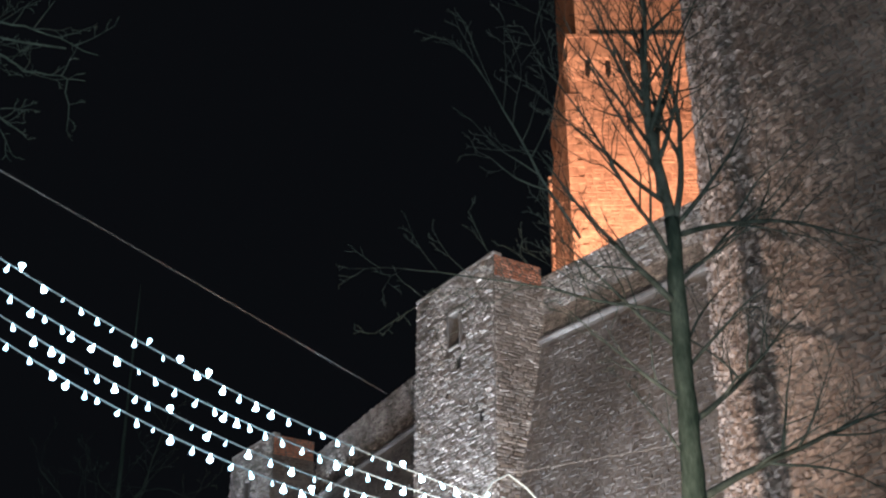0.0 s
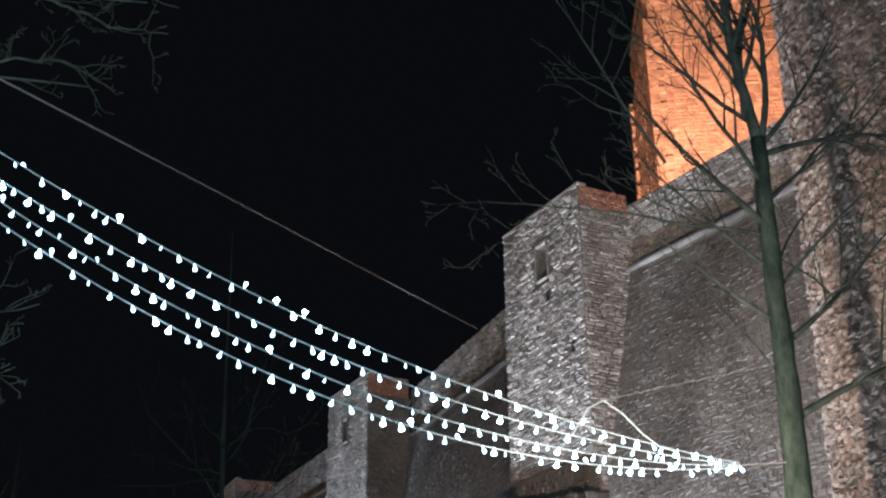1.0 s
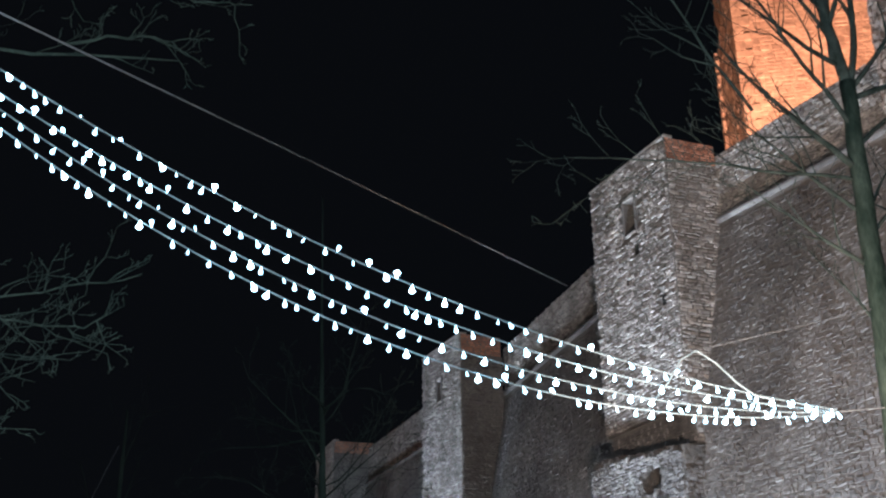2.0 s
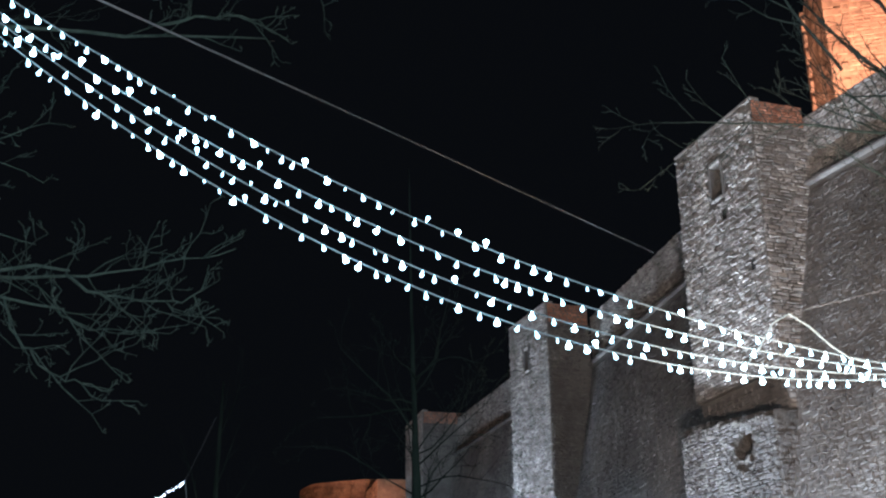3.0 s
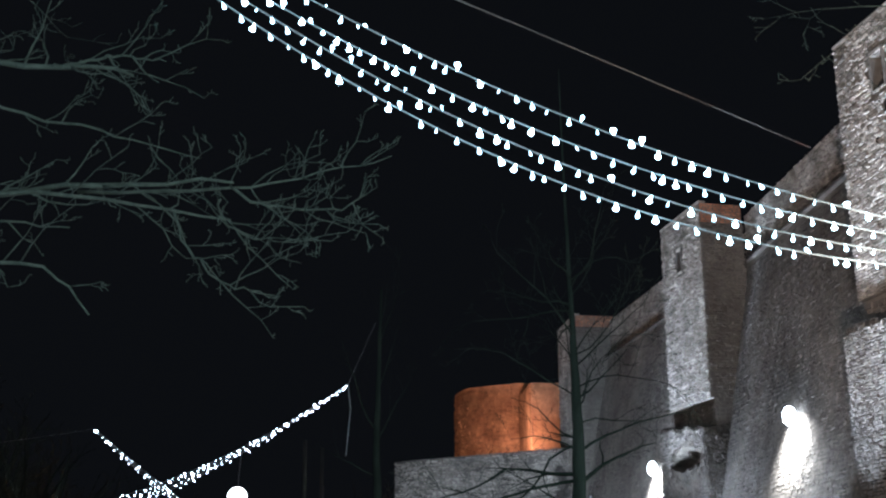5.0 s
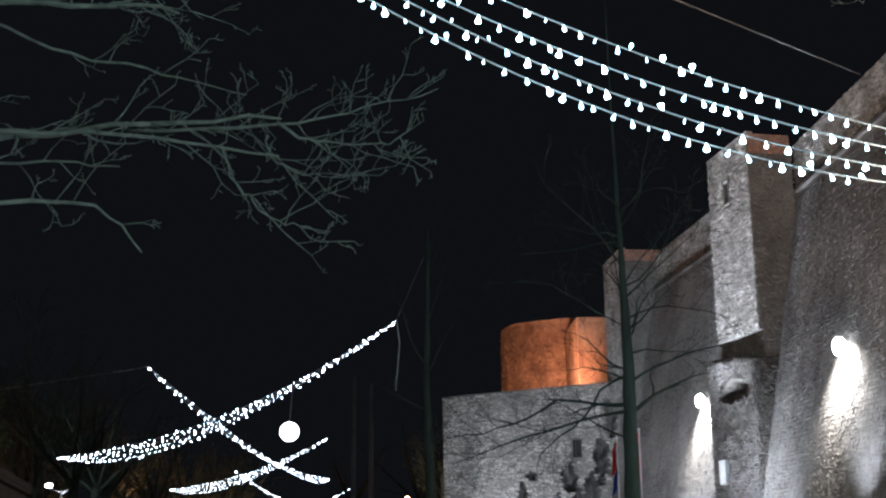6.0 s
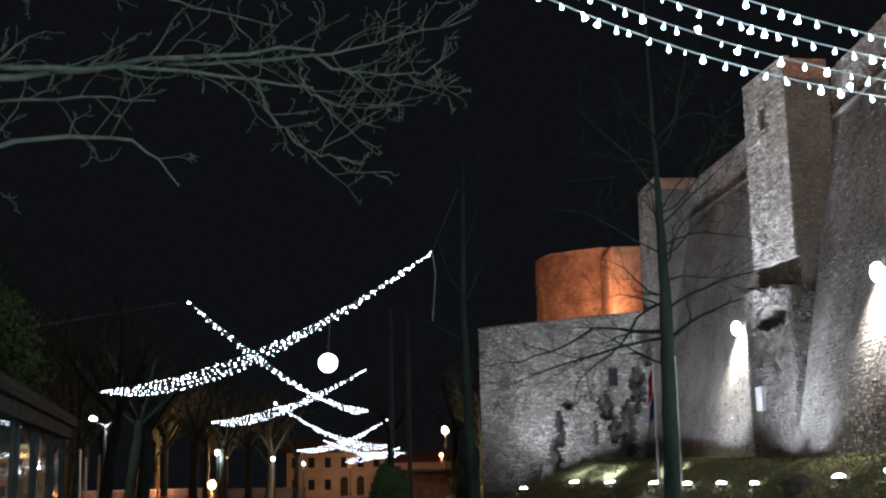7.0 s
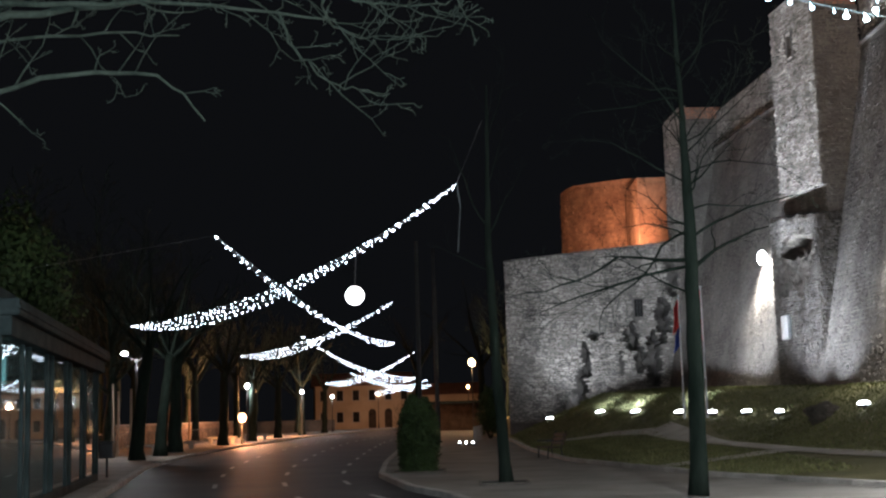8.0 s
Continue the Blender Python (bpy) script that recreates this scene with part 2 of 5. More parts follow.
def ground_z(x, y):
    """Flat street, a level lawn behind its kerb, and a bank that rises to the castle."""
    d = x - along(KERB_LINE, max(y, 0))
    if d <= 0:
        return 0.0
    u = ((x - 2) * 24 + (y - 62) * 11) / 26.4
    k = max(0, min(1, u / 7.5))
    bank = (3 * k * k - 2 * k * k * k) * 2.05 + 0.06 * max(0, min(9, u - 7.5))
    k = max(0, min(1, (x - 10.4) / 4.8))
    bank = max(bank, (3 * k * k - 2 * k * k * k) * 1.95 * max(0, min(1, (y - 26) / 6)))
    return min(1, d / 0.3) * 0.1 + 0.25 * min(1, d / 4) + bank * min(1, d / 6)

def grid_sheet(xs, ys, zf):
    verts = [(x, y, zf(x, y)) for y in ys for x in xs]
    n = len(xs)
    faces = [(j * n + i, j * n + i + 1, (j + 1) * n + i + 1, (j + 1) * n + i) for j in range(len(ys) - 1) for i in range(n - 1)]
    return verts, faces


def steps(*spans):
    out = []
    for a, b, s in spans:
        k = max(1, round((b - a) / s))
        out += [a + (b - a) * i / k for i in range(k)]
    return out + [spans[-1][1]]


gx = steps((-900, -100, 200), (-100, -20, 10), (-20, 2, 2), (2, 20, 0.3), (20, 40, 4), (40, 900, 200))
gy = steps((-300, 0, 60), (0, 18, 3), (18, 80, 0.5), (80, 120, 5), (120, 1500, 200))
solo("ground", grid_sheet(gx, gy, lambda x, y: ground_z(x, y) - 0.02), GRASSGROUND, "dark damp lawn soil rising to the castle", "ground", "structure")


def strip(left, right, z, step=2.0, y0=None, y1=None):
    """A ribbon between two lines given as (y, x)."""
    a, b = (y0 if y0 is not None else left[0][0]), (y1 if y1 is not None else left[-1][0])
    k = int((b - a) / step)
    verts, faces = [], []
    for i in range(k + 1):
        y = a + (b - a) * i / k
        verts += [(along(left, y), y, z), (along(right, y), y, z)]
        if i:
            n = 2 * i
            faces.append((n - 2, n - 1, n + 1, n))
    return verts, faces


LEFT_KERB = [(-20, -5.0), (16, -5.6), (31.4, -8.4), (43.5, -10.7), (59, -12.4), (79, -12.9), (118, -12.2), (150, -7.8), (180, 0), (240, 25)]
RIGHT_KERB = [(-20, 0.8), (20, 0.6), (24, -0.1), (26.6, -0.9), (33, -1.9), (41, -2.2), (60, -2.4), (79, -2.6), (118, -1.5), (150, 3.4), (180, 11), (240, 36)]
road = solo("road", strip(LEFT_KERB, RIGHT_KERB, 0.0), ASPHALT, "dark worn asphalt street with a damp sheen", "road", "structure")
solo("pavement", strip(RIGHT_KERB, KERB_LINE, 0.09, y0=-18, y1=170), PAVING, "grey asphalt footway beside the lawn", "pavement", "structure")
FAR_LEFT = [(y, x - 9) for y, x in LEFT_KERB]
solo("pavement", strip(FAR_LEFT, LEFT_KERB, 0.11), PAVING, "grey footway under the street trees", "pavement", "structure")


def kerb(line, y0, y1, side, name="kerb", z=0.13, w=0.16, piece=1.0, label="pale stone kerb"):
    top = thing(name, label=label, category="kerb", kind="structure")
    y, n = y0, 0
    rng = random.Random(int(y0 * 10) + 3)
    while y < y1:
        p, q = Vector((along(line, y), y, 0)), Vector((along(line, y + piece), y + piece, 0))
        d = (q - p).normalized()
        s = Vector((d.y, -d.x, 0)) * w * side
        e = d * 0.008
        up = Vector((0, 0, z + rng.uniform(-0.008, 0.008)))
        low = Vector((0, 0, -0.05))
        c = Vector((0, 0, -0.02))
        ring = [p + e, q - e, q - e + s, p + e + s]
        cut = [p + e + s * 0.12, q - e + s * 0.12, q - e + s, p + e + s]
        verts = [v + low for v in ring] + [v + up + c for v in ring] + [v + up for v in cut]
        faces = [(0, 1, 5, 4), (1, 2, 6, 5), (2, 3, 7, 6), (3, 0, 4, 7), (4, 5, 9, 8), (5, 6, 10, 9), (6, 7, 11, 10), (7, 4, 8, 11), (8, 9, 10, 11)]
        part("kerb_stone", (verts, faces), KERB, top)
        y += piece if y < 70 else piece
    return top


kerb(LEFT_KERB, 22, 140, -1)
kerb(RIGHT_KERB, 22, 90, 1)
kerb(KERB_LINE, 16, 80, 1, z=0.2, label="pale stone lawn edging")

# lane dashes
for y in range(24, 120, 6):
    for f in (0.36, 0.62, 0.85):
        xa, xb = along(LEFT_KERB, y), along(RIGHT_KERB, y)
        x = xa + (xb - xa) * f
        x2 = along(LEFT_KERB, y + 1.8) + (along(RIGHT_KERB, y + 1.8) - along(LEFT_KERB, y + 1.8)) * f
        solo("lane_mark", ([(x - 0.06, y, 0.006), (x + 0.06, y, 0.006), (x2 + 0.06, y + 1.8, 0.006), (x2 - 0.06, y + 1.8, 0.006)], [(0, 1, 2, 3)]),
             ROADPAINT, "worn white dash painted on the asphalt", "road marking", "structure", "lane dashes")


def ribbon(points, width, lift=0.012):
    verts, faces = [], []
    pts = []
    for (a, b), (c, d) in zip(points, points[1:]):
        for i in range(12):
            pts.append((a + (c - a) * i / 12, b + (d - b) * i / 12))
    pts.append(points[-1])
    for i, (x, y) in enumerate(pts):
        x2, y2 = pts[min(i + 1, len(pts) - 1)]
        x1, y1 = pts[max(i - 1, 0)]
        t = Vector((x2 - x1, y2 - y1)).normalized()
        nx, ny = -t.y * width / 2, t.x * width / 2
        for s in (-1, 0, 1):
            verts.append((x + s * nx, y + s * ny, ground_z(x + s * nx, y + s * ny) + lift))
        if i:
            k = 3 * i
            faces += [(k - 3, k - 2, k + 1, k), (k - 2, k - 1, k + 2, k + 1)]
    return verts, faces


solo("garden_path", ribbon([(8.9, 52.5), (9.3, 49.5), (9.75, 42.5), (9.85, 36), (10.2, 31), (11.5, 24)], 1.3), GRAVEL, "pale gravel path crossing the lawn", "path", "structure")
solo("garden_path", ribbon([(9.5, 34.5), (8.2, 32.8), (5.6, 31.6), (4.9, 31.3)], 1.0, 0.02), GRAVEL, "pale gravel path crossing the lawn", "path", "structure")
solo("garden_path", ribbon([(9.0, 51.5), (7.2, 55), (4.6, 58.5)], 0.8, 0.016), GRAVEL, "pale gravel path crossing the lawn", "path", "structure")

# ---------------------------------------------------------------- castle
TOPX, STRING_Z, PARAPET_Z = 18.2, 17.0, 19.2


def wall_profile(z):
    """How far the face stands out from the line of the wall head."""
    return 0.0 if z >= 16.7 else -2.9 * (16.7 - z) / 14.0


def curtain(name, p, q, seed, label, near):
    """A length of curtain wall from p to q (x, y at the wall head): battered face, string course, parapet."""
    top = thing(name, label=label, category="castle wall", kind="structure")
    p, q = Vector((*p, 0)), Vector((*q, 0))
    d = (q - p).normalized()
    n = Vector((d.y, -d.x, 0))
    length = (q - p).length
    zs = [0.5, 3, 6, 9, 12, 15, 16.7, 17.0]
    verts, faces = [], []
    cols = max(2, int(length / 1.5))
    for i in range(cols + 1):
        a = p + d * (length * i / cols)
        for z in zs:
            verts.append(a - n * wall_profile(z) + Vector((0, 0, z)))
        verts.append(a - n * 1.6 + Vector((0, 0, 17.0)))
        verts.append(a - n * 1.6 + Vector((0, 0, 0.5)))
    m = len(zs) + 2
    for i in range(cols):
        for k in range(m - 1):
            faces.append((i * m + k, (i + 1) * m + k, (i + 1) * m + k + 1, i * m + k + 1))
    part("wall_core", (verts, faces), MORTAR, top)

    def low(u, v):
        z = v + 1.2
        return p + d * u - n * wall_profile(z) + Vector((0, 0, z)), n

    lay(masonry(low, length, 15.4, 0.13, 0.22, 0.024, seed, loose=0.4), top, SCARP, near)
    # string course: a recess under it and a rounded roll
    part("string_course", tube([p + n * 0.05 + Vector((0, 0, STRING_Z - 0.1)), q + n * 0.05 + Vector((0, 0, STRING_Z - 0.1))], [0.1, 0.1], 10), SCARP, top, "pale dressed stone roll moulding")
    bm = bmesh.new()
    for a, b, z0, z1 in ((0.2, 1.2, 17.0, 17.35), (0.2, 0.9, 17.35, PARAPET_Z)):
        vs = [bm.verts.new(v) for v in [p - n * a + Vector((0, 0, z0)), q - n * a + Vector((0, 0, z0)), q - n * b + Vector((0, 0, z0)), p - n * b + Vector((0, 0, z0)),
                                         p - n * a + Vector((0, 0, z1)), q - n * a + Vector((0, 0, z1)), q - n * b + Vector((0, 0, z1)), p - n * b + Vector((0, 0, z1))]]
        for f in ((0, 1, 2, 3), (4, 5, 6, 7), (0, 1, 5, 4), (1, 2, 6, 5), (2, 3, 7, 6), (3, 0, 4, 7)):
            bm.faces.new([vs[i] for i in f])
    part("parapet", bm, MORTAR, top)
    up = lambda u, v: (p + d * u - n * 0.19 + Vector((0, 0, 17.02 + v)), n)
    part("parapet_facing", join([(s[0], s[1]) for s in masonry(up, length, 2.16, 0.1, 0.28, 0.045, seed + 5)]), STONE, top, "grey rubble stone parapet facing", kind="stuff")
    return top


near_first = lambda u, v: u + abs(v - 8)
near_last = lambda u, v: -u + abs(v - 8)
curtain("wall_south", (18.25, 31.2), (20.9, 19.6), 11, "grey rubble curtain wall with a pale string course", near_first)
curtain("wall_middle", (TOPX, 51.0), (TOPX, 34.6), 12, "grey battered curtain wall lit by floodlights", near_last)
curtain("wall_north", (15.9, 78.0), (17.95, 54.0), 13, "grey battered curtain wall lit by floodlights", near_last)


def tower(name, corner, turn, deep, wide, top_z, seed, window, label, brick_h=0.75, holes=(), foot=10.7, lit_side_stone=None):
    """A square wall tower, its foot set back to shape the shadow band below the head: rubble faces, one window, a brick
    parapet at its near end.
    """
    t = thing(name, (*corner, 0), label, "castle tower", "", "structure", turn)
    x0, x1, y0, y1 = 0.0, deep, 0.0, wide
    wy0, wy1, wz0, wz1 = window
    # the west face in four pieces round the window opening, the other faces whole
    bm = bmesh.new()
    def quad(*ps):
        bm.faces.new([bm.verts.new(p) for p in ps])
    lean = 0.2
    fx = lambda z: x0 - lean * (top_z - z) / top_z
    ys, zs = [y0, wy0, wy1, y1], [foot, wz0, wz1, top_z]
    for i in range(3):
        for k in range(3):
            if i == 1 and k == 1:
                continue
            quad((fx(zs[k]), ys[i], zs[k]), (fx(zs[k]), ys[i + 1], zs[k]), (fx(zs[k + 1]), ys[i + 1], zs[k + 1]), (fx(zs[k + 1]), ys[i], zs[k + 1]))
    dp = 0.55
    a, b = fx(wz0), fx(wz1)
    quad((a, wy0, wz0), (a + dp, wy0, wz0), (b + dp, wy0, wz1), (b, wy0, wz1))
    quad((a, wy1, wz0), (a + dp, wy1, wz0), (b + dp, wy1, wz1), (b, wy1, wz1))
    quad((a, wy0, wz0), (a, wy1, wz0), (a + dp, wy1, wz0), (a + dp, wy0, wz0))
    quad((b, wy0, wz1), (b, wy1, wz1), (b + dp, wy1, wz1), (b + dp, wy0, wz1))
    # shadow band put into the shape: the foot steps back below the head
    rx = x0 + 0.12
    for y in (y0, y1):
        quad((fx(foot), y, foot), (x1, y, foot), (x1, y, top_z), (fx(top_z), y, top_z))
        quad((rx, y, 0.5), (x1, y, 0.5), (x1, y, foot), (rx, y, foot))
    quad((fx(foot), y0, foot), (rx, y0, foot), (rx, y1, foot), (fx(foot), y1, foot))
    quad((rx, y0, 0.5), (rx, y1, 0.5), (rx, y1, foot), (rx, y0, foot))
    quad((x1, y0, 0.5), (x1, y1, 0.5), (x1, y1, top_z), (x1, y0, top_z))
    quad((fx(top_z), y0, top_z), (x1, y0, top_z), (x1, y1, top_z), (fx(top_z), y1, top_z))
    part("tower_core", bm, MORTAR, t)
    w = part("window_frame", box(a - 0.05, a + 0.1, wy0 - 0.1, wy0, wz0 - 0.06, wz1 + 0.1, 0.015), SCARP, t, "pale dressed stone window jamb")
    part("jamb", box(a - 0.05, a + 0.1, wy1, wy1 + 0.09, wz0 - 0.06, wz1 + 0.1, 0.015), SCARP, w)
    part("lintel", box(a - 0.06, a + 0.1, wy0 + 0.002, wy1 - 0.002, wz1, wz1 + 0.12, 0.015), STONE, w)
    part("sill", box(a - 0.07, a + 0.12, wy0 + 0.002, wy1 - 0.002, wz0 - 0.08, wz0, 0.015), STONE, w)
    part("shutter", box(a + 0.45, a + 0.5, wy0, wy1, wz0, wz1), DARKWOOD, w, "dark wooden window shutter")
    west = lambda u, v: (Vector((fx(v + foot), y1 - u, v + foot)), Vector((-1, 0, 0)))
    def open_here(u, v):
        y, z = y1 - u, v + foot
        if wy0 - 0.2 < y < wy1 + 0.2 and wz0 - 0.2 < z < wz1 + 0.22:
            return False
        return not any(abs(y - hy) < r and abs(z - hz) < r for hy, hz, r in holes)
    lay(masonry(west, y1 - y0, top_z - foot, 0.095, 0.3, 0.045, seed, open_here, 0.22), t, STONE, lambda u, v: abs(v + foot - top_z + 5) + 0.3 * abs(u - 4))
    south = lambda u, v: (Vector((fx(v + foot) + u, y0, v + foot)), Vector((0, -1, 0)))
    low_south = lambda u, v: (Vector((rx + u, y0, v + 8)), Vector((0, -1, 0)))
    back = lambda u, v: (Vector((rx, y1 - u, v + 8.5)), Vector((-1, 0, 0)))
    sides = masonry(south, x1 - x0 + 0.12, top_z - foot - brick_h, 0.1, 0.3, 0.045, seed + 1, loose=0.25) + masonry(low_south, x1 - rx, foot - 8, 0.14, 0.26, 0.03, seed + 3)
    # dim sides take darker stone than the front, shade put into the colour
    part("side_facing", join([(s[0], s[1]) for s in sides]), lit_side_stone or SCARP, t, "grey rubble side facing", kind="stuff")
    # the band's facing is darker stone than the head, deepening its shade
    part("recess_facing", join([(s[0], s[1]) for s in masonry(back, y1 - y0, foot - 8.6, 0.14, 0.26, 0.04, seed + 4)]), SCARP, t, "set-back band of darker rubble standing for the shadow below the head", kind="stuff")
    part("coping", box(x0 - 0.04, x0 + 0.3, y0 - 0.04, y1 + 0.02, top_z, top_z + 0.1, 0.03), STONE, t)
    # holes are not cut: a near-black block paints their shade
    for hy, hz, r in holes:
        part("putlog_hole", box(fx(hz) - 0.01, fx(hz) + 0.05, hy - r * 0.5, hy + r * 0.5, hz - r * 0.8, hz + r * 0.8), VOID, t, "putlog hole, its shade painted as a dark block")
    # brick repair at the head of the near side, orange light put into its colour
    sf = lambda u, v: (Vector((x0 + u, y0 - 0.01, top_z - brick_h + v)), Vector((0, -1, 0)))
    lay(masonry(sf, x1 - x0, brick_h, 0.085, 0.26, 0.03, seed + 2, loose=0.08), t, BRICK, lambda u, v: u, "brick")
    return t


tower("tower_south", (16.66, 30.43), 7.3, 1.85, 4.55, 19.5, 21, (1.89, 2.5, 17.12, 18.27), "square rubble castle tower with a small window", 0.72, ((1.95, 16.45, 0.2), (0.7, 14.35, 0.2), (2.6, 15.6, 0.14)), 11.0, STONE)
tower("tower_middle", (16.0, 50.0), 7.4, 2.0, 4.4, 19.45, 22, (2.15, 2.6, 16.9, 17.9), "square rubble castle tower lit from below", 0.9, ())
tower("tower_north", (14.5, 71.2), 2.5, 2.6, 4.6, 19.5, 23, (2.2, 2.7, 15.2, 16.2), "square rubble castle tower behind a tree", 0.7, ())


def ruin(name, corner, turn, wide, z_top, seed, label, hole, torn):
    """The broken lower casing of a tower: rough masonry with a jagged head and a hollow torn out of it."""
    t = thing(name, (*corner, 0), label, "ruined masonry", "", "structure", turn)
    nu, nv, deep = 110, 120, 1.6
    y0, y1, x = -0.1, wide + 0.3, -0.5
    hy, hz, hw, hh = hole
    run = deep + (y1 - y0) + deep
    verts, faces = [], []
    for j in range(nv + 1):
        for i in range(nu + 1):
            u = run * i / nu
            if u < deep:
                bx, by, nx, ny = deep + x - u, y0, 0, -1
            elif u < deep + y1 - y0:
                bx, by, nx, ny = x, y0 + u - deep, -1, 0
            else:
                bx, by, nx, ny = x + u - deep - (y1 - y0), y1, 0, 1
            head = z_top + 0.2 * noise.noise(Vector((by * 0.9, bx * 0.9, seed))) - 0.45 * (1 - by / wide)
            z = 1.0 + (head - 1.0) * j / nv
            d = 0.07 * noise.noise(Vector((bx * 1.6 + seed, by * 1.6, z * 1.6))) + 0.06 * noise.noise(Vector((bx * 5, by * 5, z * 5)))
            pit = 0.0
            if nx == -1:
                r = ((by - hy) / hw) ** 2 + ((z - hz) / hh) ** 2 + 1.0 * noise.noise(Vector((by * 1.9, z * 1.9, seed + 9)))
                r2 = ((by - hy + 0.2) / 1.2) ** 2 + ((z - hz + 2.4) / 1.2) ** 2 + 0.9 * noise.noise(Vector((by * 1.5, z * 1.5, seed + 4)))
                pit = 0.6 * min(1, 2.5 * max(0, 1 - r)) + 0.12 * max(0, 1 - r2)
            verts.append((bx + nx * d + pit, by + ny * d, z))
    n = nu + 1
    for j in range(nv):
        for i in range(nu):
            faces.append((j * n + i, j * n + i + 1, (j + 1) * n + i + 1, (j + 1) * n + i))
    k = len(verts)
    for i in range(nu + 1):
        v = verts[nv * n + i]
        verts.append((x + deep + 0.3, min(max(v[1], y0 + 0.1), y1 - 0.1), v[2] + 0.25))
    faces += [(nv * n + i, nv * n + i + 1, k + i + 1, k + i) for i in range(nu)]
    part("broken_casing", (verts, faces), RUBBLE, t, "broken rubble core")
    face = lambda u, v: (Vector((x - 0.05, y1 - u, v + 1)), Vector((-1, 0, 0)))
    def keep(u, v):
        y, z = y1 - u, v + 1
        s = ((y - hy) / torn[0]) ** 2 + ((z - hz + torn[1] * 0.4) / torn[1]) ** 2
        return s > 0.75 + 0.8 * noise.noise(Vector((y, z, seed))) and z < z_top - 0.12 + 0.2 * noise.noise(Vector((y * 0.9, x * 0.9, seed))) - 0.45 * (1 - y / wide)
    part("casing_stones", join([(s[0], s[1]) for s in masonry(face, y1 - y0, z_top - 1.2, 0.1, 0.26, 0.025, seed, keep, 0.25)]), SCARP, t, "remaining face stones", kind="stuff")
    side = lambda u, v: (Vector((x + u, y0 - 0.02, v + 1)), Vector((0, -1, 0)))
    part("side_stones", join([(s[0], s[1]) for s in masonry(side, deep, z_top - 1.8, 0.13, 0.22, 0.03, seed + 3, loose=0.4)]), SCARP, t, "rough side stones", kind="stuff")
    return t


ruin("ruined_buttress", (16.66, 30.43), 7.3, 4.55, 10.15, 31, "broken stone buttress foot with a torn hollow", (1.54, 9.20, 0.55, 0.5), (0.8, 0.7))
ruin("ruined_buttress", (16.0, 50.0), 7.4, 4.4, 9.98, 32, "broken stone buttress foot with a torn hollow", (2.0, 8.35, 1.5, 0.5), (1.9, 1.7))

# round bastion beside the near tower
def bastion():
    t = thing("round_bastion", label="large round bastion of rough brown rubble", category="castle tower", kind="structure")
    cx, cy, r = 23.8, 17.6, 7.0
    rad = lambda z: r + 0.10 * max(0, 20 - z) * 0.25
    verts, faces = [], []
    seg = 64
    zs = [0, 4, 8, 12, 16, 20, 24, 27]
    for z in zs:
        for k in range(seg):
            a = 2 * math.pi * k / seg
            verts.append((cx + rad(z) * math.cos(a), cy + rad(z) * math.sin(a), z))
    for j in range(len(zs) - 1):
        for k in range(seg):
            faces.append((j * seg + k, j * seg + (k + 1) % seg, (j + 1) * seg + (k + 1) % seg, (j + 1) * seg + k))
    faces.append(tuple((len(zs) - 1) * seg + k for k in range(seg)))
    part("bastion_core", (verts, faces), MORTAR, t)
    a0, a1 = radians(100), radians(255)

    def round_face(u, v):
        z = v + 2
        a = a0 + u / r
        n = Vector((math.cos(a), math.sin(a), 0))
        return Vector((cx, cy, z)) + n * rad(z), n

    lay(masonry(round_face, (a1 - a0) * r, 24.8, 0.12, 0.2, 0.075, 41, loose=0.5), t, BROWNSTONE, lambda u, v: abs(v - 12) + abs(u - 6))
    return t


BROWNSTONE = surface("brown_rubble_stone", (0.15, 0.115, 0.095), (0.40, 0.33, 0.285), 0.6, 8, 0.9, 0.92, 0.75, dist=0.04, weather=0.5)
bastion()


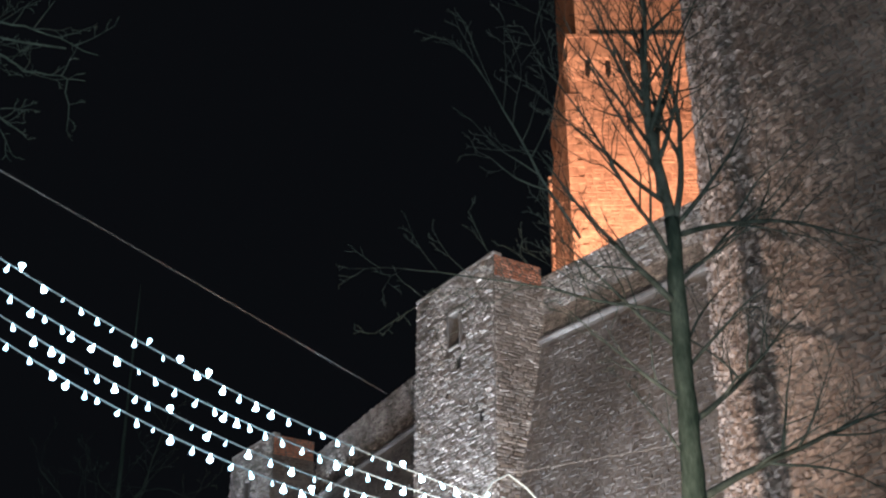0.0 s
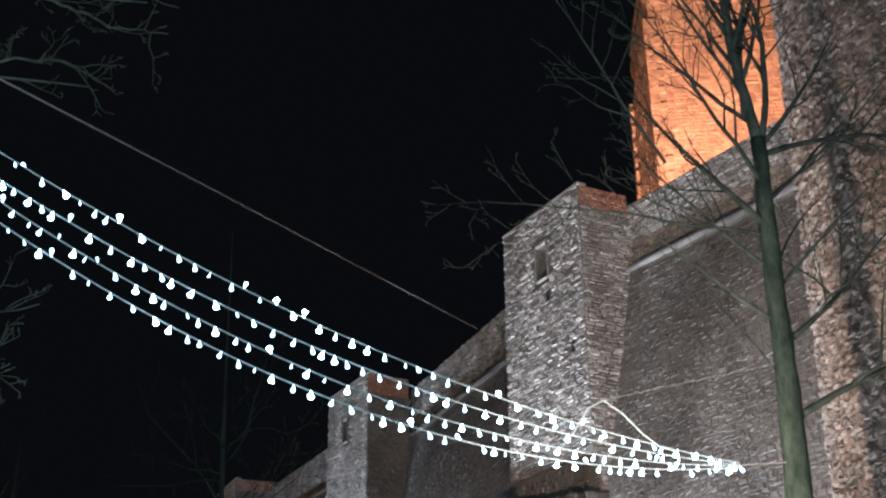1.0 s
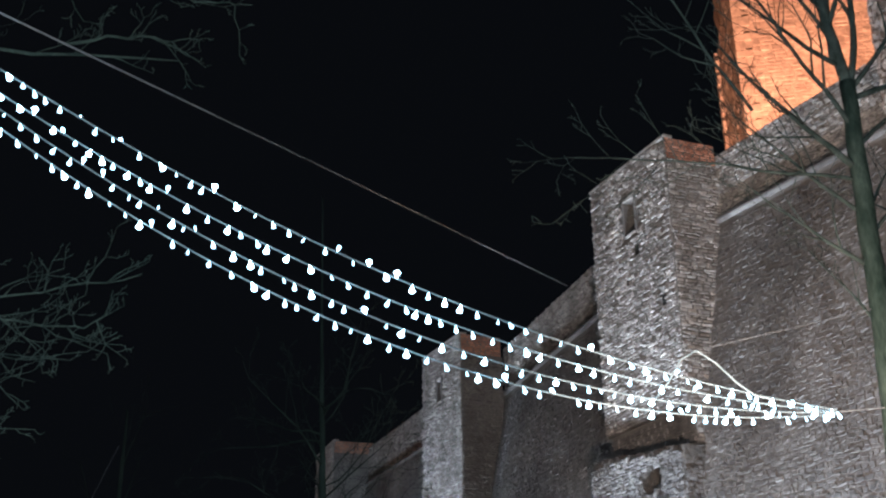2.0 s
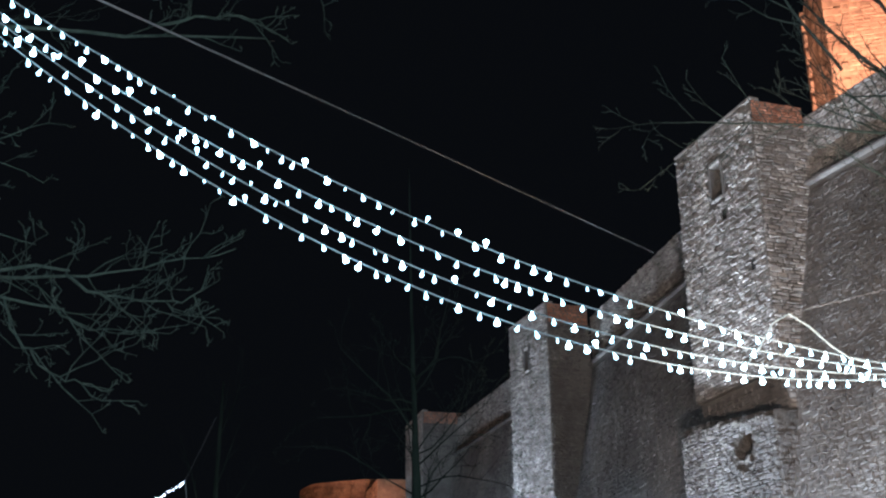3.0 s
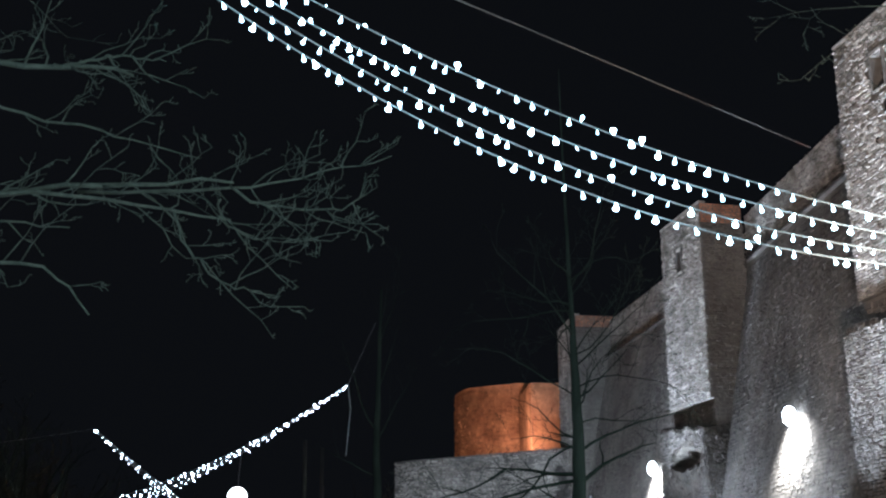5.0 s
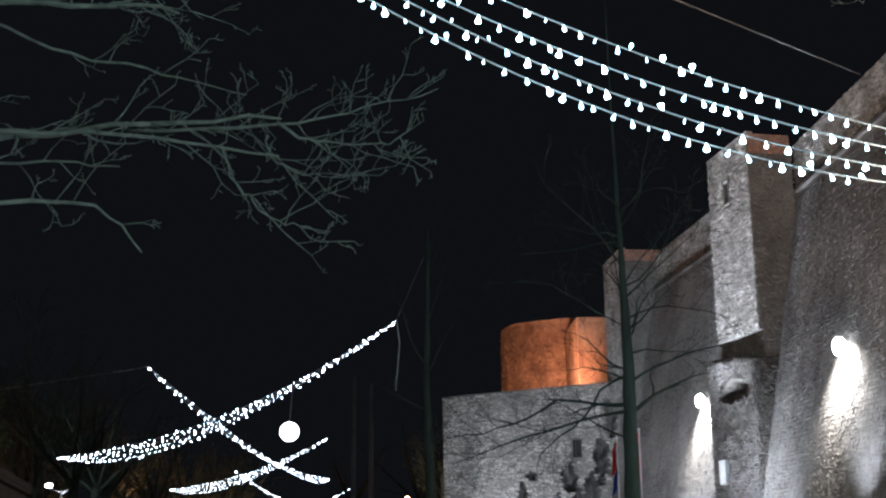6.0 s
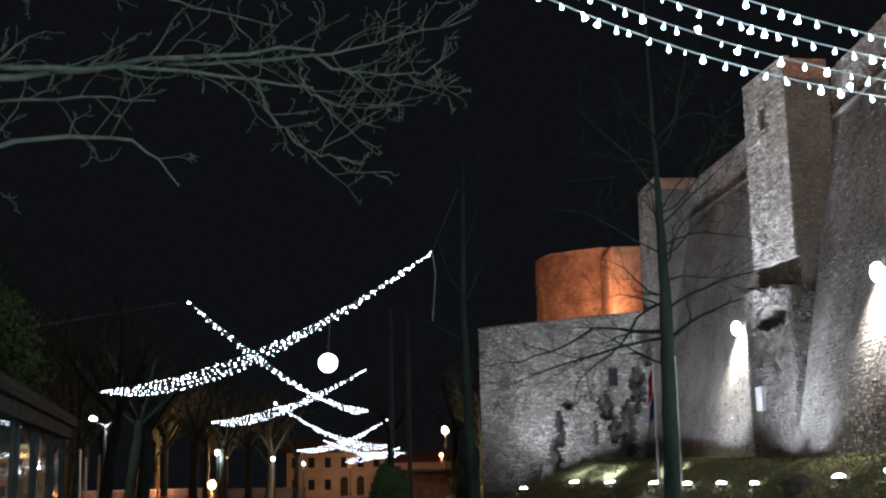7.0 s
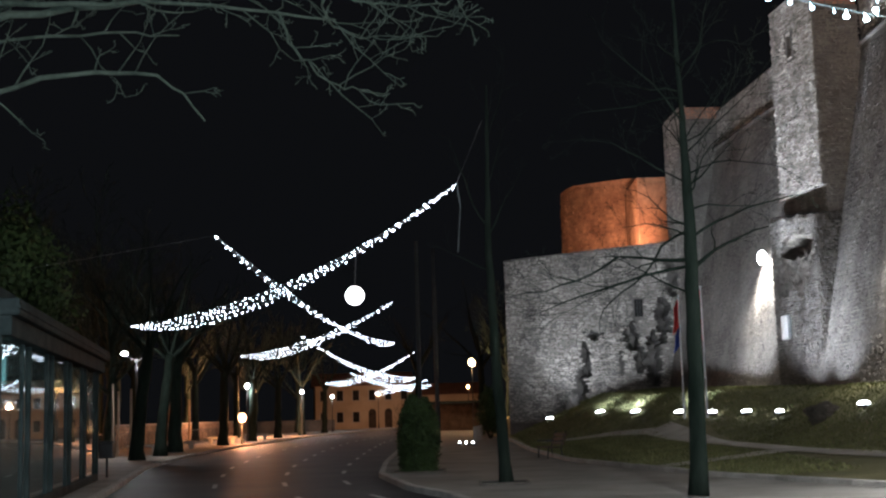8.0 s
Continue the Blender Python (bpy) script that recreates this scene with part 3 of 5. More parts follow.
def low_wall():
    """The lower outer wall that crosses in front of the round tower."""
    t = thing("wall_outer", label="lower outer castle wall of grey rubble with niches", category="castle wall", kind="structure")
    y, x0, x1 = 74.0, 3.7, 15.2
    head = lambda x: 10.9 + (x - x0) * 0.09
    n, m = 190, 150
    pits = [(8.15, 2.9, 0.4, 1.5, 1.8), (8.5, 4.6, 0.3, 1.1, 1.6), (9.05, 6.1, 0.5, 0.26, 1.3), (11.35, 5.9, 0.5, 0.9, 1.8), (11.75, 4.6, 0.4, 0.9, 1.6), (12.6, 4.6, 0.55, 1.7, 1.9), (13.3, 7.0, 0.5, 1.5, 1.8), (13.9, 9.6, 0.4, 1.3, 1.2), (10.6, 4.4, 0.16, 0.8, 0.6)]

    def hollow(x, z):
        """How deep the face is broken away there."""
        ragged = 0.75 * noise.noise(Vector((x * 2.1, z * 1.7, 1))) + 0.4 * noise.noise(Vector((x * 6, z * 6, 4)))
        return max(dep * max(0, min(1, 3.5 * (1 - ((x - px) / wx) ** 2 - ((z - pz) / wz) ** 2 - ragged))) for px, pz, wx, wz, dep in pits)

    verts, faces = [], []
    for j in range(m + 1):
        for i in range(n + 1):
            x = x0 + (x1 - x0) * i / n
            z = 0.3 + (head(x) - 0.3) * j / m
            out = 0.35 * max(0, (8.0 - z) / 8) + 0.07 * max(0, min(1, (8.5 - z) * 2))
            d = 0.12 * noise.noise(Vector((x * 1.4, z * 1.4, 3))) + 0.05 * noise.noise(Vector((x * 5, z * 5, 8)))
            pit = hollow(x, z)
            verts.append((x, y - out - d + min(1.9, pit), z))
    w = n + 1
    for j in range(m):
        for i in range(n):
            faces.append((j * w + i, j * w + i + 1, (j + 1) * w + i + 1, (j + 1) * w + i))
    k = len(verts)
    for i in range(n + 1):
        v = verts[m * w + i]
        verts.append((v[0], y + 1.4, v[2]))
    faces += [(m * w + i, m * w + i + 1, k + i + 1, k + i) for i in range(n)]
    k = len(verts)
    for j in range(m + 1):
        v = verts[j * w]
        verts.append((v[0] + 4, y + 22, v[2]))
    faces += [(j * w, (j + 1) * w, k + j + 1, k + j) for j in range(m)]
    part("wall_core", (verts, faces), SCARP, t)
    face = lambda u, v: (Vector((x0 + u, y - 0.02 - 0.07 * max(0, min(1, (7.5 - v) * 2)) - 0.35 * max(0, (7 - v) / 8), v + 1)), Vector((0, -1, 0)))
    def keep(u, v):
        x, z = x0 + u, v + 1
        if z > head(x) - 0.1:
            return False
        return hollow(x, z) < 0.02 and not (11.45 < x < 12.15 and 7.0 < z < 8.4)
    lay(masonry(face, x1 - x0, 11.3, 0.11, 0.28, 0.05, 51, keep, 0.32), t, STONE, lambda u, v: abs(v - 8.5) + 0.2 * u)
    # near-black block on the face in place of the window's inner shade
    part("arrow_window", box(11.55, 12.05, y - 0.215, y - 0.1, 7.2, 8.25), VOID, t, "barred window opening, its shade painted as a dark block")
    for i in range(2):
        part("window_bar", rod((11.72 + i * 0.17, y - 0.25, 7.2), (11.72 + i * 0.17, y - 0.25, 8.25), 0.025), IRON, t)
    return t


low_wall()


def round_tower():
    t = thing("round_tower", label="round stone tower glowing orange in floodlight", category="castle tower", kind="structure")
    cx, cy, r = 14.1, 90.5, 5.0
    verts, faces, seg = [], [], 56
    zs = [0.5, 8, 14, 17.75, 17.95]
    for j, z in enumerate(zs):
        for k in range(seg):
            a = 2 * math.pi * k / seg
            rr = r + (0.08 if j == len(zs) - 1 else 0)
            verts.append((cx + rr * math.cos(a), cy + rr * math.sin(a), z + (0.12 * noise.noise(Vector((math.cos(a) * 3, math.sin(a) * 3, 2))) if z > 17.7 else 0)))
    for j in range(len(zs) - 1):
        for k in range(seg):
            faces.append((j * seg + k, j * seg + (k + 1) % seg, (j + 1) * seg + (k + 1) % seg, (j + 1) * seg + k))
    faces.append(tuple((len(zs) - 1) * seg + k for k in range(seg)))
    part("tower_core", (verts, faces), TOWERSTONE, t)
    def f(u, v):
        a = radians(170) + u / r
        nn = Vector((math.cos(a), math.sin(a), 0))
        return Vector((cx, cy, v + 8)) + nn * r, nn
    part("rubble_facing", join([(s[0], s[1]) for s in masonry(f, radians(170) * r, 9.75, 0.2, 0.34, 0.09, 61, loose=0.5)]), TOWERSTONE, t, "ochre rubble facing", kind="stuff")


round_tower()
solo("tower_annex", box(13.1, 17.5, 80.0, 90.0, 1.0, 17.0, 0.05), TOWERSTONE, "plain ochre wall beside the round tower", "castle wall", "structure")


def keep_tower():
    """The tall keep behind the walls: ashlar shaft, corbelled gallery with small arches, upper stage set back."""
    t = thing("castle_keep", (36.3, 56.4, 0), "tall square keep lit orange by floodlights", "castle tower", "", "structure", -25)
    w, dpt, z0, zg = 14.0, 11.0, 8.0, 47.6
    verts, faces = [], []
    def ringbox(x0, x1, y0, y1, za, zb):
        k = len(verts)
        for z in (za, zb):
            verts.extend([(x0, y0, z), (x1, y0, z), (x1, y1, z), (x0, y1, z)])
        faces.extend([(k, k + 1, k + 5, k + 4), (k + 1, k + 2, k + 6, k + 5), (k + 2, k + 3, k + 7, k + 6), (k + 3, k, k + 4, k + 7), (k + 4, k + 5, k + 6, k + 7), (k, k + 3, k + 2, k + 1)])
    ringbox(0, w, 0, dpt, z0, zg + 2.6)
    for i in (4, 7):
        verts[i] = (0.3, verts[i][1], verts[i][2])
    part("shaft", (list(verts), list(faces)), KEEPSTONE, t)
    verts, faces = [], []
    ringbox(0.22, w + 0.32, -0.34, dpt - 0.2, zg + 2.6, zg + 4.4)
    part("gallery", (list(verts), list(faces)), KEEPSTONE, t, "projecting corbelled gallery")
    verts, faces = [], []
    ringbox(0.95, w, -0.22, dpt - 0.6, zg + 4.4, zg + 22)
    part("upper_stage", (list(verts), list(faces)), KEEPSTONE, t)
    verts, faces = [], []
    ringbox(0.16, w + 0.4, -0.42, dpt - 0.14, zg + 4.2, zg + 4.45)
    part("cornice", (list(verts), list(faces)), KEEPSTONE, t)
    part("pilaster", box(0.85, 1.75, -0.4, -0.2, zg + 4.45, zg + 21.8, 0.03), KEEPSTONE, t)
    # corbels that carry the gallery, with the arch gaps between
    cb = bmesh.new()
    prof = [(0, -1.7), (0.08, -1.5), (0.14, -1.0), (0.24, -0.6), (0.3, -0.1), (0.3, 0), (0, 0)]
    a = [cb.verts.new((-0.48, -p, q)) for p, q in prof]
    b = [cb.verts.new((0.48, -p, q)) for p, q in prof]
    cb.faces.new(a), cb.faces.new(b[::-1])
    for i in range(len(prof)):
        j = (i + 1) % len(prof)
        cb.faces.new((a[i], a[j], b[j], b[i]))
    first = part("corbel", cb, KEEPSTONE, t)
    first.matrix_local = pose(0.85, 0, zg + 2.6)
    for i in range(1, 10):
        c = part("corbel", first.data, KEEPSTONE, t)
        c.matrix_local = pose(0.85 + i * 1.34, 0, zg + 2.6)
    for i in range(6):
        c = part("corbel", first.data, KEEPSTONE, t)
        c.matrix_local = pose(0.3, 0.6 + i * 1.8, zg + 2.6, 0, 0, -90)
    # solid near-black prisms paint the shade of the openings between corbels
    for i in range(9):
        x = 1.52 + i * 1.34
        part("murder_hole", ([(x - 0.19, -0.06, zg + 2.55), (x + 0.19, -0.06, zg + 2.55), (x + 0.19, -0.06, zg + 1.6), (x, -0.06, zg + 1.1), (x - 0.19, -0.06, zg + 1.6),
                              (x - 0.19, 0.2, zg + 2.55), (x + 0.19, 0.2, zg + 2.55), (x + 0.19, 0.2, zg + 1.6), (x, 0.2, zg + 1.1), (x - 0.19, 0.2, zg + 1.6)],
                             [(0, 1, 2, 3, 4), (0, 5, 6, 1), (1, 6, 7, 2), (2, 7, 8, 3), (3, 8, 9, 4), (4, 9, 5, 0)]), VOID, t, "pointed opening, its shade painted as a dark block")
    # quoins down the near corner, alternately long and short
    rng = random.Random(5)
    q = 0
    z = 26.0
    while z < zg - 0.3:
        h = rng.uniform(0.5, 0.75)
        la, lb = (0.9, 0.5) if q % 2 else (0.5, 0.9)
        part("quoin", box(-0.1, la, -0.09, lb, z, z + h - 0.04, 0.03), KEEPSTONE, t)
        part("quoin", box(-0.24, la, dpt - lb, dpt + 0.07, z, z + h - 0.04, 0.03), KEEPSTONE, t)
        z, q = z + h, q + 1
    face = flat((0.9, -0.0, 24), (1, 0, 0), (0, 0, 1), (0, -1, 0))
    part("ashlar_facing", join([(s[0], s[1]) for s in masonry(face, w - 1, zg - 24.2, 0.3, 0.55, 0.035, 71, loose=0.4)]), KEEPSTONE, t, "ochre ashlar facing", kind="stuff")
    side = flat((0, dpt - 0.9, 24), (0, -1, 0), (0, 0, 1), (-1, 0, 0))
    part("ashlar_facing", join([(s[0], s[1]) for s in masonry(side, dpt - 1.8, zg - 24.2, 0.3, 0.55, 0.035, 72, loose=0.4)]), KEEPSTONE, t, "ochre ashlar facing", kind="stuff")


keep_tower()

# ---------------------------------------------------------------- trees
def branch_set(start, way, length, radius, depth, rng, out, droop=0.0, wander=0.35, twigs=3, min_r=0.004):
    """One limb and, in turn, its side shoots; tubes go into out."""
    k = max(4, int(length / 0.28))
    p, d = Vector(start), Vector(way).normalized()
    pts, rad = [p.copy()], [radius]
    shoots = []
    for i in range(k):
        d = (d + Vector((rng.gauss(0, 1), rng.gauss(0, 1), rng.gauss(0, 1) + 0.15)) * wander * (0.28 if radius < 0.03 else 0.13) + Vector((0, 0, -droop * 0.1))).normalized()
        p = p + d * (length / k)
        pts.append(p.copy())
        rad.append(max(min_r, radius * (1 - 0.86 * (i + 1) / k)))
        if depth > 0 and i > k * 0.12:
            shoots.append((p.copy(), d.copy(), rad[-1], 1 - (i + 1) / k))
    out.append(tube(pts, rad, 7 if radius > 0.05 else (5 if radius > 0.015 else 3)))
    if depth > 0 and shoots:
        n = min(len(shoots), max(2, int(twigs * (0.7 + length * 0.45))))
        for s in range(n):
            q, e, r, left = shoots[int((s + rng.random()) * len(shoots) / n) % len(shoots)]
            side = e.cross(Vector((rng.gauss(0, 1), rng.gauss(0, 1), rng.gauss(0, 1)))).normalized()
            w = (e * rng.uniform(0.5, 1.0) + side * rng.uniform(0.5, 0.95) + Vector((0, 0, 0.22 - droop * 0.25))).normalized()
            branch_set(q, w, length * rng.uniform(0.28, 0.55) * (0.55 + 0.6 * left), max(min_r, r * rng.uniform(0.45, 0.7)), depth - 1, rng, out, droop, wander, twigs, min_r)
    return pts


def bare_tree(name, trunk, limbs, seed, label, depth=3, bark=None, trunk_sides=14, twigs=3, min_r=0.004, droop=0.0, wander=0.35, group="", slim=1.0, limb_bark=None):
    """trunk: rows of (x, y, z, r); limbs: rows of (start, way, length, radius)."""
    t = thing(name, trunk[0][:3], label, "tree", group)
    inv = Vector(trunk[0][:3])
    rng = random.Random(seed)
    pts = [Vector(r[:3]) - inv for r in trunk]
    fine, rad = [], []
    for i in range(len(pts) - 1):
        for s in range(5):
            f = s / 5
            q = pts[i].lerp(pts[i + 1], f)
            amp = trunk[i][3] * 0.12
            fine.append(q + Vector((rng.uniform(-amp, amp), rng.uniform(-amp, amp), 0)))
            rad.append((trunk[i][3] * (1 - f) + trunk[i + 1][3] * f) * rng.uniform(0.95, 1.06) * (1.18 if i == 0 and s == 0 else 1))
    fine.append(pts[-1])
    rad.append(trunk[-1][3])
    v, f = tube(fine, rad, trunk_sides)
    part("trunk", mesh_from("trunk", v, f, bark or BARK, True), None, t)
    for start, way, length, radius in limbs:
        out = []
        branch_set(Vector(start) - inv, way, length, radius * slim, depth, rng, out, droop, wander, twigs, min_r)
        v, f = join(out)
        part("limb", mesh_from("limb", v, f, limb_bark or bark or TWIG, True), None, t)
    return t


def limbs_round(top, n, seed, length, radius, lift=0.9, z_drop=2.0):
    rng = random.Random(seed)
    out = []
    for i in range(n):
        a = 2 * math.pi * (i + rng.uniform(-0.3, 0.3)) / n
        out.append(((top[0], top[1], top[2] - rng.uniform(0, z_drop)), (math.cos(a), math.sin(a), lift * rng.uniform(0.6, 1.4)), length * rng.uniform(0.7, 1.2), radius * rng.uniform(0.7, 1.1)))
    return out


# tree in front of the near wall, forked high up
bare_tree("bare_tree", [(11.5, 14.9, 0.1, 0.28), (11.55, 14.9, 4, 0.22), (11.6, 14.9, 7.1, 0.185), (11.64, 14.9, 9.3, 0.15), (11.71, 14.9, 11.9, 0.125)],
          [((11.71, 14.90, 11.78), (-0.19, 0.00, 0.98), 6.5, 0.105), ((11.52, 14.90, 12.3), (0.18, 0.10, 0.98), 6.0, 0.07), ((11.75, 14.90, 11.7), (0.08, -0.11, 0.99), 5.5, 0.065),
           ((11.75, 14.90, 11.76), (0.62, -0.21, 0.76), 2.9, 0.05), ((11.75, 14.90, 11.6), (0.92, 0.07, 0.39), 4.6, 0.055), ((11.6, 14.90, 12.2), (-0.81, 0.26, 0.53), 2.9, 0.045),
           ((11.66, 14.90, 10.32), (-0.92, -0.16, 0.37), 3.4, 0.06), ((9.85, 14.85, 11.1), (-0.65, -0.16, 0.74), 3.6, 0.03), ((11.64, 14.90, 10.12), (-0.94, 0.25, 0.23), 4.6, 0.035),
           ((11.66, 14.90, 8.60), (-0.84, 0.00, 0.54), 2.4, 0.04), ((11.6, 14.90, 7.6), (-0.45, 0.27, 0.85), 1.8, 0.03), ((11.7, 14.90, 8.34), (0.83, -0.12, 0.54), 4.0, 0.055),
           ((11.66, 14.90, 7.1), (0.79, -0.20, 0.58), 4.8, 0.065), ((11.7, 14.90, 9.6), (0.64, 0.18, 0.75), 2.4, 0.03), ((11.7, 14.90, 9.2), (0.62, -0.17, 0.76), 2.6, 0.035), ((11.66, 14.90, 9.5), (-0.75, 0.2, 0.62), 3.2, 0.04), ((11.7, 14.9, 11.0), (-0.6, -0.1, 0.79), 4.2, 0.045), ((11.68, 14.9, 10.7), (0.7, 0.1, 0.7), 3.6, 0.045), ((11.62, 14.9, 12.6), (-0.5, 0.1, 0.86), 4.0, 0.04)],
          101, "tall bare tree with a mossy green-grey trunk", 3, bark=MOSSBARK, min_r=0.005, twigs=6.0, wander=0.45, limb_bark=LIMBBARK)

# tree on the lawn in front of the middle wall
bare_tree("bare_tree", [(4.31, 21.4, 0.1, 0.165), (4.37, 21.4, 2.8, 0.132), (4.40, 21.4, 4.4, 0.118), (4.39, 21.4, 5.9, 0.08), (4.37, 21.4, 7.0, 0.05), (4.33, 21.4, 9.0, 0.025), (4.3, 21.4, 12.0, 0.008)],
          [((4.42, 21.40, 4.05), (0.75, 0.21, 0.63), 1.7, 0.045), ((4.42, 21.40, 4.21), (-1.00, 0.00, 0.06), 1.7, 0.045), ((3.1, 21.40, 4.3), (-0.90, 0.08, -0.43), 2.6, 0.025),
           ((4.40, 21.40, 4.82), (-0.77, 0.23, 0.60), 1.5, 0.022), ((4.40, 21.40, 5.53), (0.65, -0.15, 0.74), 1.5, 0.022), ((4.40, 21.40, 5.84), (-0.26, 0.00, 0.97), 1.5, 0.018),
           ((4.39, 21.40, 6.36), (0.58, 0.12, 0.80), 1.6, 0.016), ((4.37, 21.40, 6.99), (-0.41, 0.12, 0.90), 1.6, 0.014), ((4.35, 21.40, 7.41), (0.51, 0.00, 0.86), 1.6, 0.014),
           ((4.40, 21.40, 4.1), (-0.98, 0.05, -0.02), 3.3, 0.034), ((4.40, 21.40, 4.75), (-0.97, 0.1, -0.12), 2.9, 0.028), ((4.40, 21.40, 3.6), (-0.8, 0.1, 0.1), 1.8, 0.022), ((4.42, 21.40, 4.6), (0.85, 0.1, 0.45), 2.3, 0.03), ((4.40, 21.40, 5.1), (0.8, 0.1, 0.3), 1.4, 0.02), ((4.40, 21.40, 4.6), (-0.9, -0.2, 0.3), 1.8, 0.022)] + limbs_round((4.39, 21.4, 8.2), 15, 402, 2.2, 0.02, 0.6, 4.6),
          102, "slender bare tree with drooping side branches", 3, bark=BARK, min_r=0.0035, droop=0.2, twigs=3.6, wander=0.6)

# tree in the footway by the lawn
bare_tree("bare_tree", [(1.23, 27.2, 0.08, 0.145), (1.13, 27.2, 2.6, 0.115), (1.02, 27.2, 5.2, 0.075), (1.06, 27.2, 7.1, 0.045), (1.1, 27.2, 9.1, 0.02)],
          [((1.01, 27.20, 5.83), (-0.40, 0.00, 0.92), 2.2, 0.022), ((1.03, 27.20, 5.57), (0.39, 0.00, 0.92), 1.9, 0.02), ((1.05, 27.20, 6.74), (0.31, 0.00, 0.95), 1.8, 0.016),
           ((1.06, 27.20, 7.13), (-0.23, 0.00, 0.97), 2.1, 0.016), ((1.06, 27.20, 4.79), (-0.93, 0.00, 0.38), 1.6, 0.018), ((1.08, 27.20, 7.79), (0.14, 0.00, 0.99), 2.3, 0.014)],
          103, "slender bare street tree with a leaning trunk", 2, bark=BARK, min_r=0.003, twigs=2.8, wander=0.45)

# large tree beside the street whose limbs reach over the view
def bough(t, inv, a, mid, b, y, r, rng, shoots, size):
    """A bowed limb in the plane y from a by mid to b (x, z), with knobbly side shoots."""
    out, pts, rad = [], [], []
    n = 16
    ctrl = Vector((2 * mid[0] - (a[0] + b[0]) / 2, 0, 2 * mid[1] - (a[1] + b[1]) / 2))
    p0, p2 = Vector((a[0], 0, a[1])), Vector((b[0], 0, b[1]))
    way = Vector((0, 0, 0))
    for i in range(n + 1):
        f = i / n
        way = way * 0.7 + Vector((rng.gauss(0, 1), rng.gauss(0, 1), rng.gauss(0, 1))) * 0.03
        p = p0 * (1 - f) ** 2 + ctrl * 2 * f * (1 - f) + p2 * f * f + Vector((0, y, 0)) - inv + way
        pts.append(p)
        rad.append(max(0.006, r * (1 - 0.78 * f) * rng.uniform(0.9, 1.12)))
    out.append(tube(pts, rad, 8))
    for k in range(shoots):
        i = 2 + int((k + rng.random()) * (n - 3) / shoots)
        d = (pts[min(i + 1, n)] - pts[i - 1]).normalized()
        side = Vector((rng.uniform(-0.5, 0.5), rng.uniform(-0.8, 0.8), rng.choice((-0.75, 0.6, 0.9)) * rng.uniform(0.5, 1)))
        branch_set(pts[i], d * rng.uniform(0.5, 1) + side, size * rng.uniform(0.45, 1.15), max(0.014, rad[i] * 0.5), 2, rng, out, 0.0, 0.8, 4.2, 0.0062)
    v, f = join(out)
    part("limb", mesh_from("limb", v, f, TWIG, True), None, t)


bigtree = bare_tree("bare_tree", [(-9.6, 17.0, 0.1, 0.42), (-9.5, 17.0, 3, 0.36), (-9.4, 17.0, 6, 0.3), (-9.2, 17.0, 9, 0.22), (-9.2, 16.6, 13, 0.14), (-9.25, 15.6, 17, 0.05)],
          [((-9.2, 16.8, 11.0), (1.0, 0.03, 0.04), 8.2, 0.06), ((-9.2, 16.8, 12.0), (0.95, 0.05, 0.2), 8.5, 0.06), ((-9.2, 16.8, 13.0), (1.0, 0.03, 0.12), 8.0, 0.05)],
          104, "spreading bare tree with knobbly lichen-grey twigs", 3, min_r=0.0038, twigs=3.0, wander=0.62, slim=0.72)
BOUGHS = [((-9.3, 7.3), (-5.4, 7.75), (-1.44, 8.0), 17.3, 0.085, 7), ((-1.5, 8.0), (-0.27, 7.56), (0.58, 8.07), 17.3, 0.024, 6), ((-3.7, 7.87), (-1.28, 8.06), (0.96, 8.57), 17.4, 0.03, 9),
          ((-9.3, 7.6), (-5.2, 7.75), (-1.52, 7.4), 17.1, 0.065, 7), ((-2.3, 7.5), (-1.75, 6.6), (-0.8, 6.28), 17.2, 0.024, 5), ((-9.4, 5.4), (-5.4, 6.7), (-3.4, 6.0), 17.2, 0.055, 4),
          ((-9.3, 9.2), (-5.7, 9.62), (-3.0, 9.5), 16.8, 0.09, 8), ((-4.1, 9.6), (-3.27, 9.8), (-2.5, 9.74), 16.8, 0.03, 5), ((-6.4, 9.7), (-4.0, 8.85), (-1.95, 8.24), 17.2, 0.03, 3),
          ((-1.65, 7.85), (-1.26, 7.18), (-0.18, 7.14), 17.4, 0.02, 5), ((-9.3, 6.9), (-6.0, 7.3), (-3.8, 7.3), 17.5, 0.04, 5)]
brng = random.Random(505)
for ba, bm_, bb, by, br, bn in BOUGHS:
    bough(bigtree, Vector((-9.6, 17.0, 0.1)), ba, bm_, bb, by, br, brng, bn * 2, 1.15)
# crown twigs that reach over the street higher up
bough(bigtree, Vector((-9.6, 17.0, 0.1)), (-9.2, 13.6), (-3.5, 13.6), (1.9, 13.8), 17.3, 0.07, brng, 18, 1.1)
bough(bigtree, Vector((-9.6, 17.0, 0.1)), (-9.2, 12.4), (-3.5, 12.0), (1.3, 12.3), 17.4, 0.06, brng, 16, 1.0)
for ba, bm_, bb in (((-0.6, 13.65), (0.8, 14.1), (2.5, 13.9)), ((-0.5, 12.2), (0.6, 12.5), (1.5, 12.2)), ((0.2, 13.7), (1.2, 13.35), (2.2, 13.4))):
    bough(bigtree, Vector((-9.6, 17.0, 0.1)), ba, bm_, bb, 17.3, 0.03, brng, 11, 0.8)

